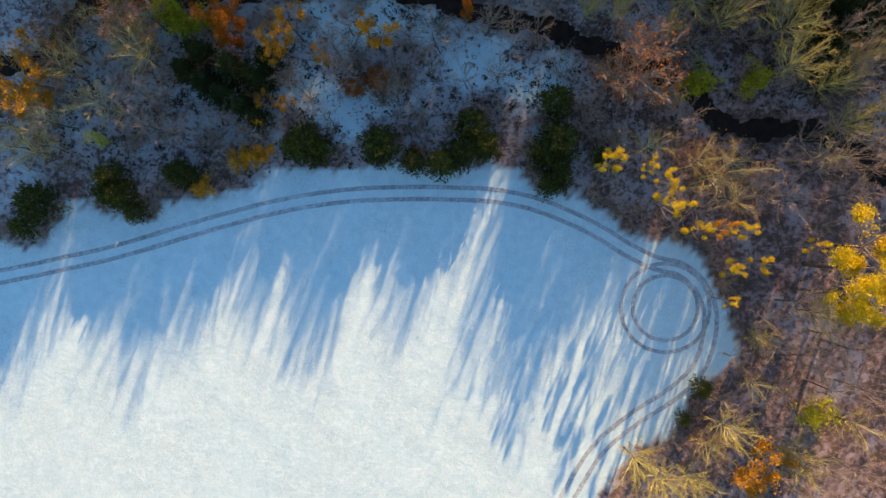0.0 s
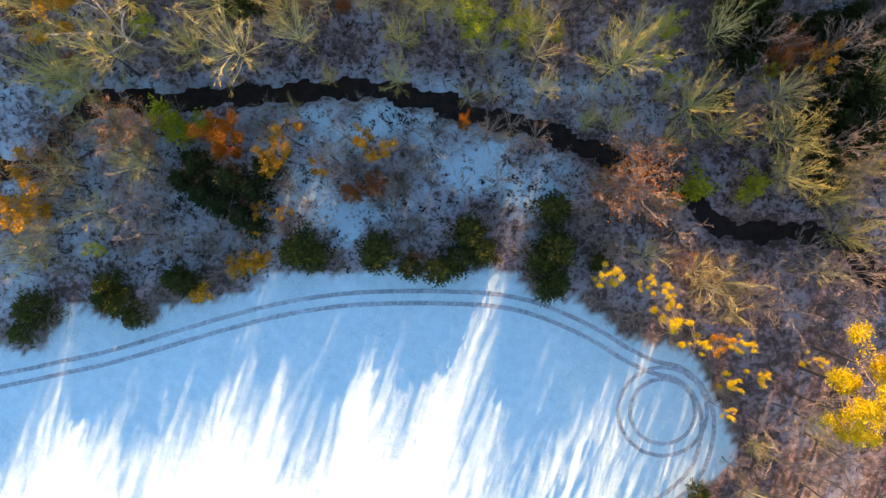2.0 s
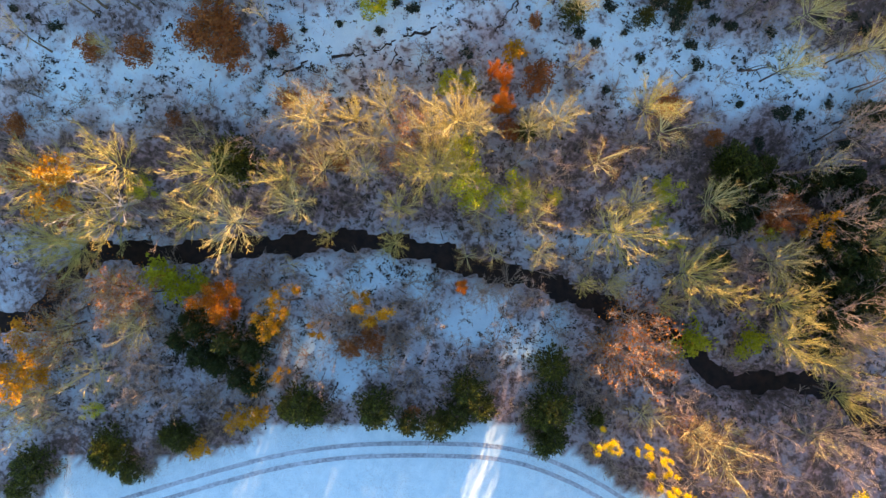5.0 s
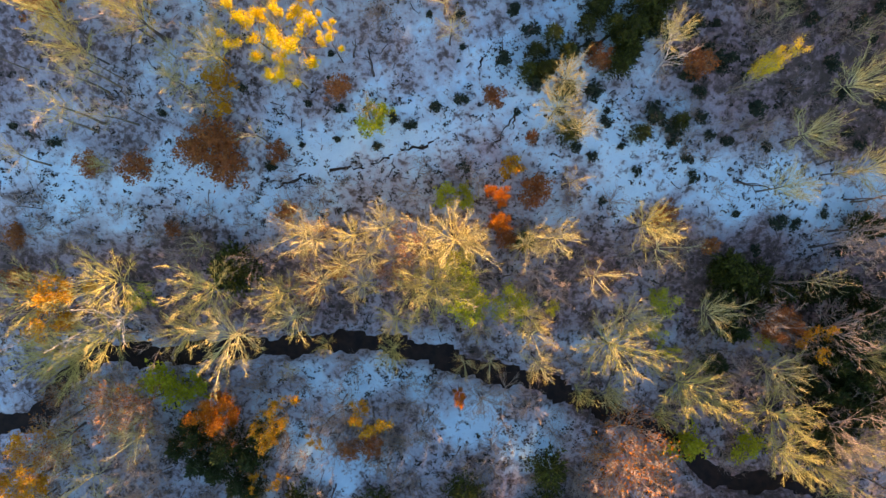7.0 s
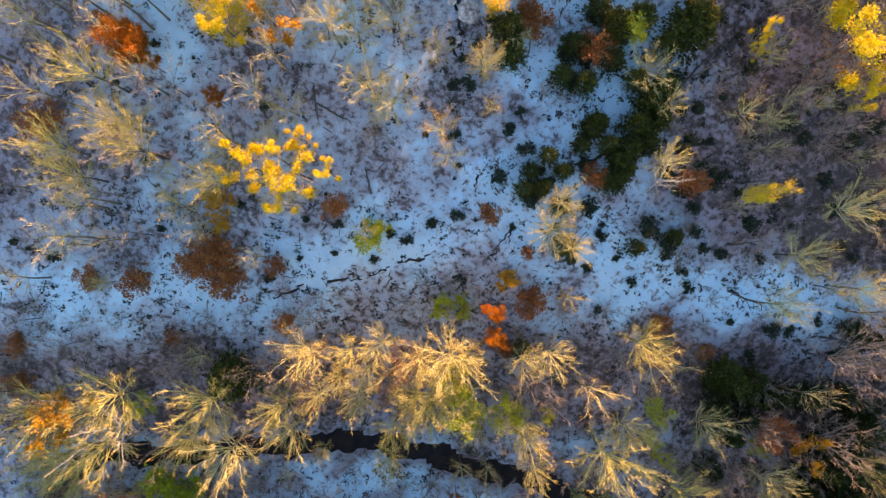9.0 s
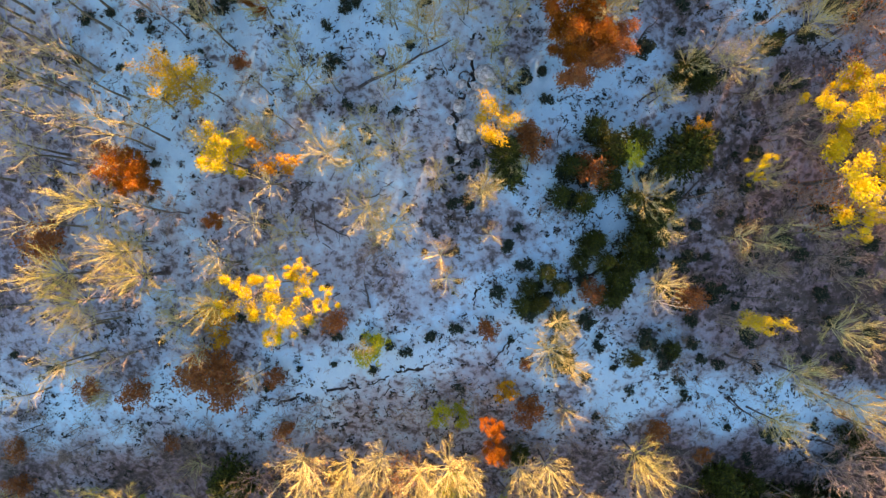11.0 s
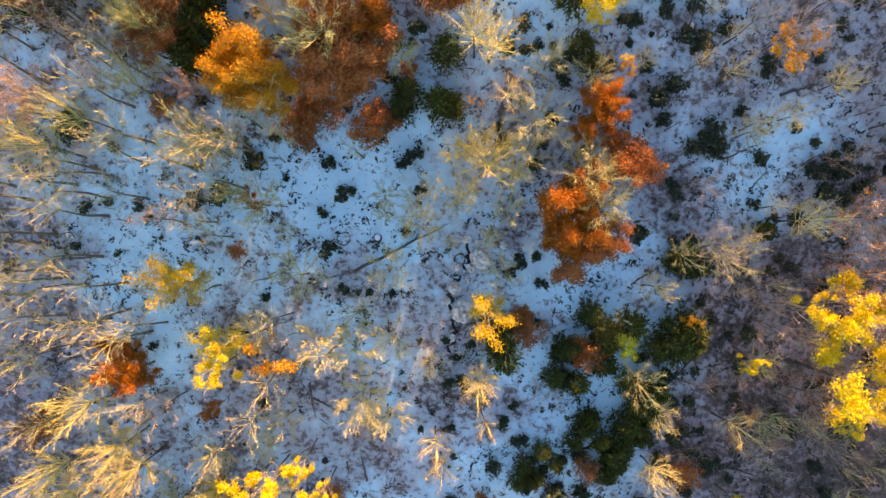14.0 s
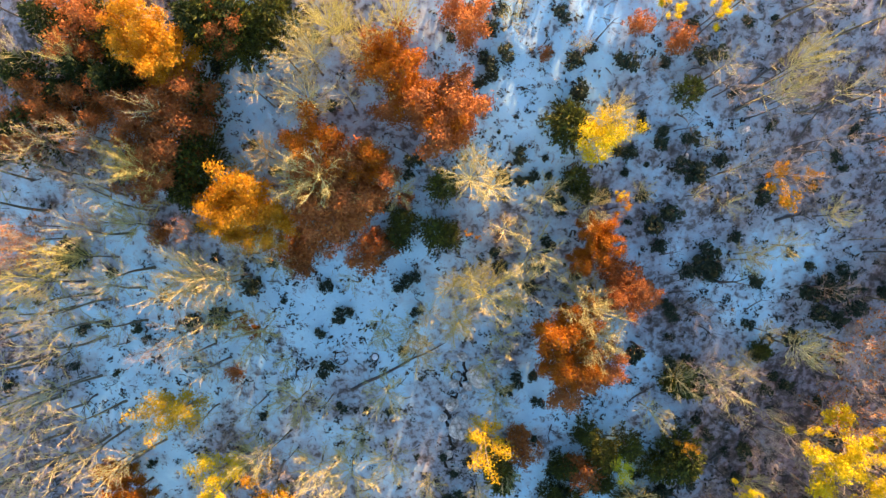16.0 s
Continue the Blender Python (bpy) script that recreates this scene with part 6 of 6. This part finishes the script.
fill(["grey", "grey", "tall"], 14, 42, 66, -34, 14, 6, 9, 0.8, 1.1, 0.9)
fill(["grey", "grey"], 8, 36, 52, 28, 52, 10, 15, 0.7, 1.0, 0.7)
fill(["pine"], 14, 50, 68, 26, 54, 8, 12, 0.8, 1.1, 2.0)
# tall trees added along the eastern margin, largely unseen, to shade the ground
fill(["grey", "tall", "grey"], 60, 44, 78, 10, 60, 14, 19, 0.75, 1.05, 2.0)
fill(["tall", "grey", "grey"], 60, 50, 82, 60, 172, 13, 17, 0.8, 1.1, 2.0)
fill(["grey", "grey", "ruddy"], 28, 42, 68, 66, 126, 12, 16, 0.8, 1.1, 0.9)
fill(["tall"], 12, 30, 64, 62, 112, 11, 15, 0.45, 0.65, 0.8)
fill(["fuzz"], 55, -34, 44, 66, 140, 5.5, 9, 0.6, 0.95, 0.75)
fill(["grey", "grey", "tan"], 16, -60, 34, 38, 58, 8, 12, 0.6, 0.9, 0.6)
fill(["rustbush"], 9, -60, 40, 36, 58, 2, 3.5, 0.9, 1.3, 0.7)
thicket(75, -60, 40, 36, 58, 2, 4, 0.7)
thicket(100, -62, 62, 40, 140, 1.5, 3.0, 0.8)
fill(["snag"], 70, 26, 60, 56, 140, 4, 9, 0.8, 1.1, 2.0)
fill(["snag"], 90, -60, 26, 62, 140, 3, 8, 0.7, 1.0, 2.0)
fill(["snag"], 26, -56, 50, 10, 36, 4, 9, 0.6, 0.9, 2.0)
fill(["laurel"], 64, 26, 60, 60, 120, 1.0, 2.3, 0.9, 1.4, 2.0)
thicket(70, 26, 62, 58, 96, 2, 4, 2.0)
fill(["laurel"], 170, -62, 62, 58, 142, 0.7, 1.7, 0.8, 1.3, 2.0)


def outer_wood():
    """Unseen trees added beyond the valley's sides and over the hill to cast shade."""
    g = Geo()
    spots = [(rng.uniform(46, 112), rng.uniform(146, 215)) for _ in range(330)] + [(rng.uniform(-30, 50), rng.uniform(150, 200)) for _ in range(170)]
    while len(spots) < 1250:
        x, y = rng.uniform(-125, 150), rng.uniform(-45, 235)
        if abs(x) < 66 and y < 148 or x < 0 and y < 12 or x < -66 and rng.random() < 0.5:
            continue
        spots.append((x, y))
    zs = ground_z(np.array([p[0] for p in spots]), np.array([p[1] for p in spots])).tolist()
    for (x, y), z in zip(spots, zs):
        h = rng.uniform(6.5, 9.5) if y > 146 else rng.uniform(10, 15)
        p = Vector((x, y, z - 0.3))
        top = p + Vector((rng.gauss(0, 0.5), rng.gauss(0, 0.5), h))
        g.tube([p, p.lerp(top, 0.5), top], [0.2, 0.14, 0.02], 5)
        for _ in range(9):
            q = p.lerp(top, rng.uniform(0.45, 0.9))
            a, r = rng.uniform(0, 6.28), rng.uniform(0.12, 0.27) * h
            e = q + Vector((math.cos(a) * r, math.sin(a) * r, r * rng.uniform(0.4, 1.0)))
            g.tube([q, e], [0.06, 0.01], 3)
            for _ in range(6):
                b = q.lerp(e, rng.uniform(0.3, 1.0))
                g.blade(b, Vector((rng.gauss(0, 1), rng.gauss(0, 1), rng.gauss(0.4, 0.7))).normalized(), rng.uniform(0.8, 1.7), 0.06, rng)
    tagged(new("outer_wood", g.mesh("outer_wood", M_GREY)), "unseen leafless trees added to shade the snowy valley", "woodland", kind="stuff")


outer_wood()

tagged(new("undergrowth", LOW.mesh("undergrowth", M_BRUSH)), "tangled leafless brown undergrowth between the trees", "undergrowth", kind="stuff")

# a fringe of leafless shrubs along the meadow's edge
edge_line = [p for p in MEADOW if -62 < p[0] < 41 and p[1] > -34]
for k, p in enumerate(edge_line):
    for r in range(2):
        x, y = p[0] + rng.uniform(-1.5, 1.5), p[1] + rng.uniform(0.2, 3.0)
        if p[1] < 0 and p[0] > 15:
            x, y = p[0] + rng.uniform(0.3, 3.0), p[1] + rng.uniform(-1.5, 1.5)
        if not in_lane(x, y):
            plant("brush", round(x, 1), round(y, 1), rng.uniform(1.4, 3.2), rng.uniform(0.8, 1.3))
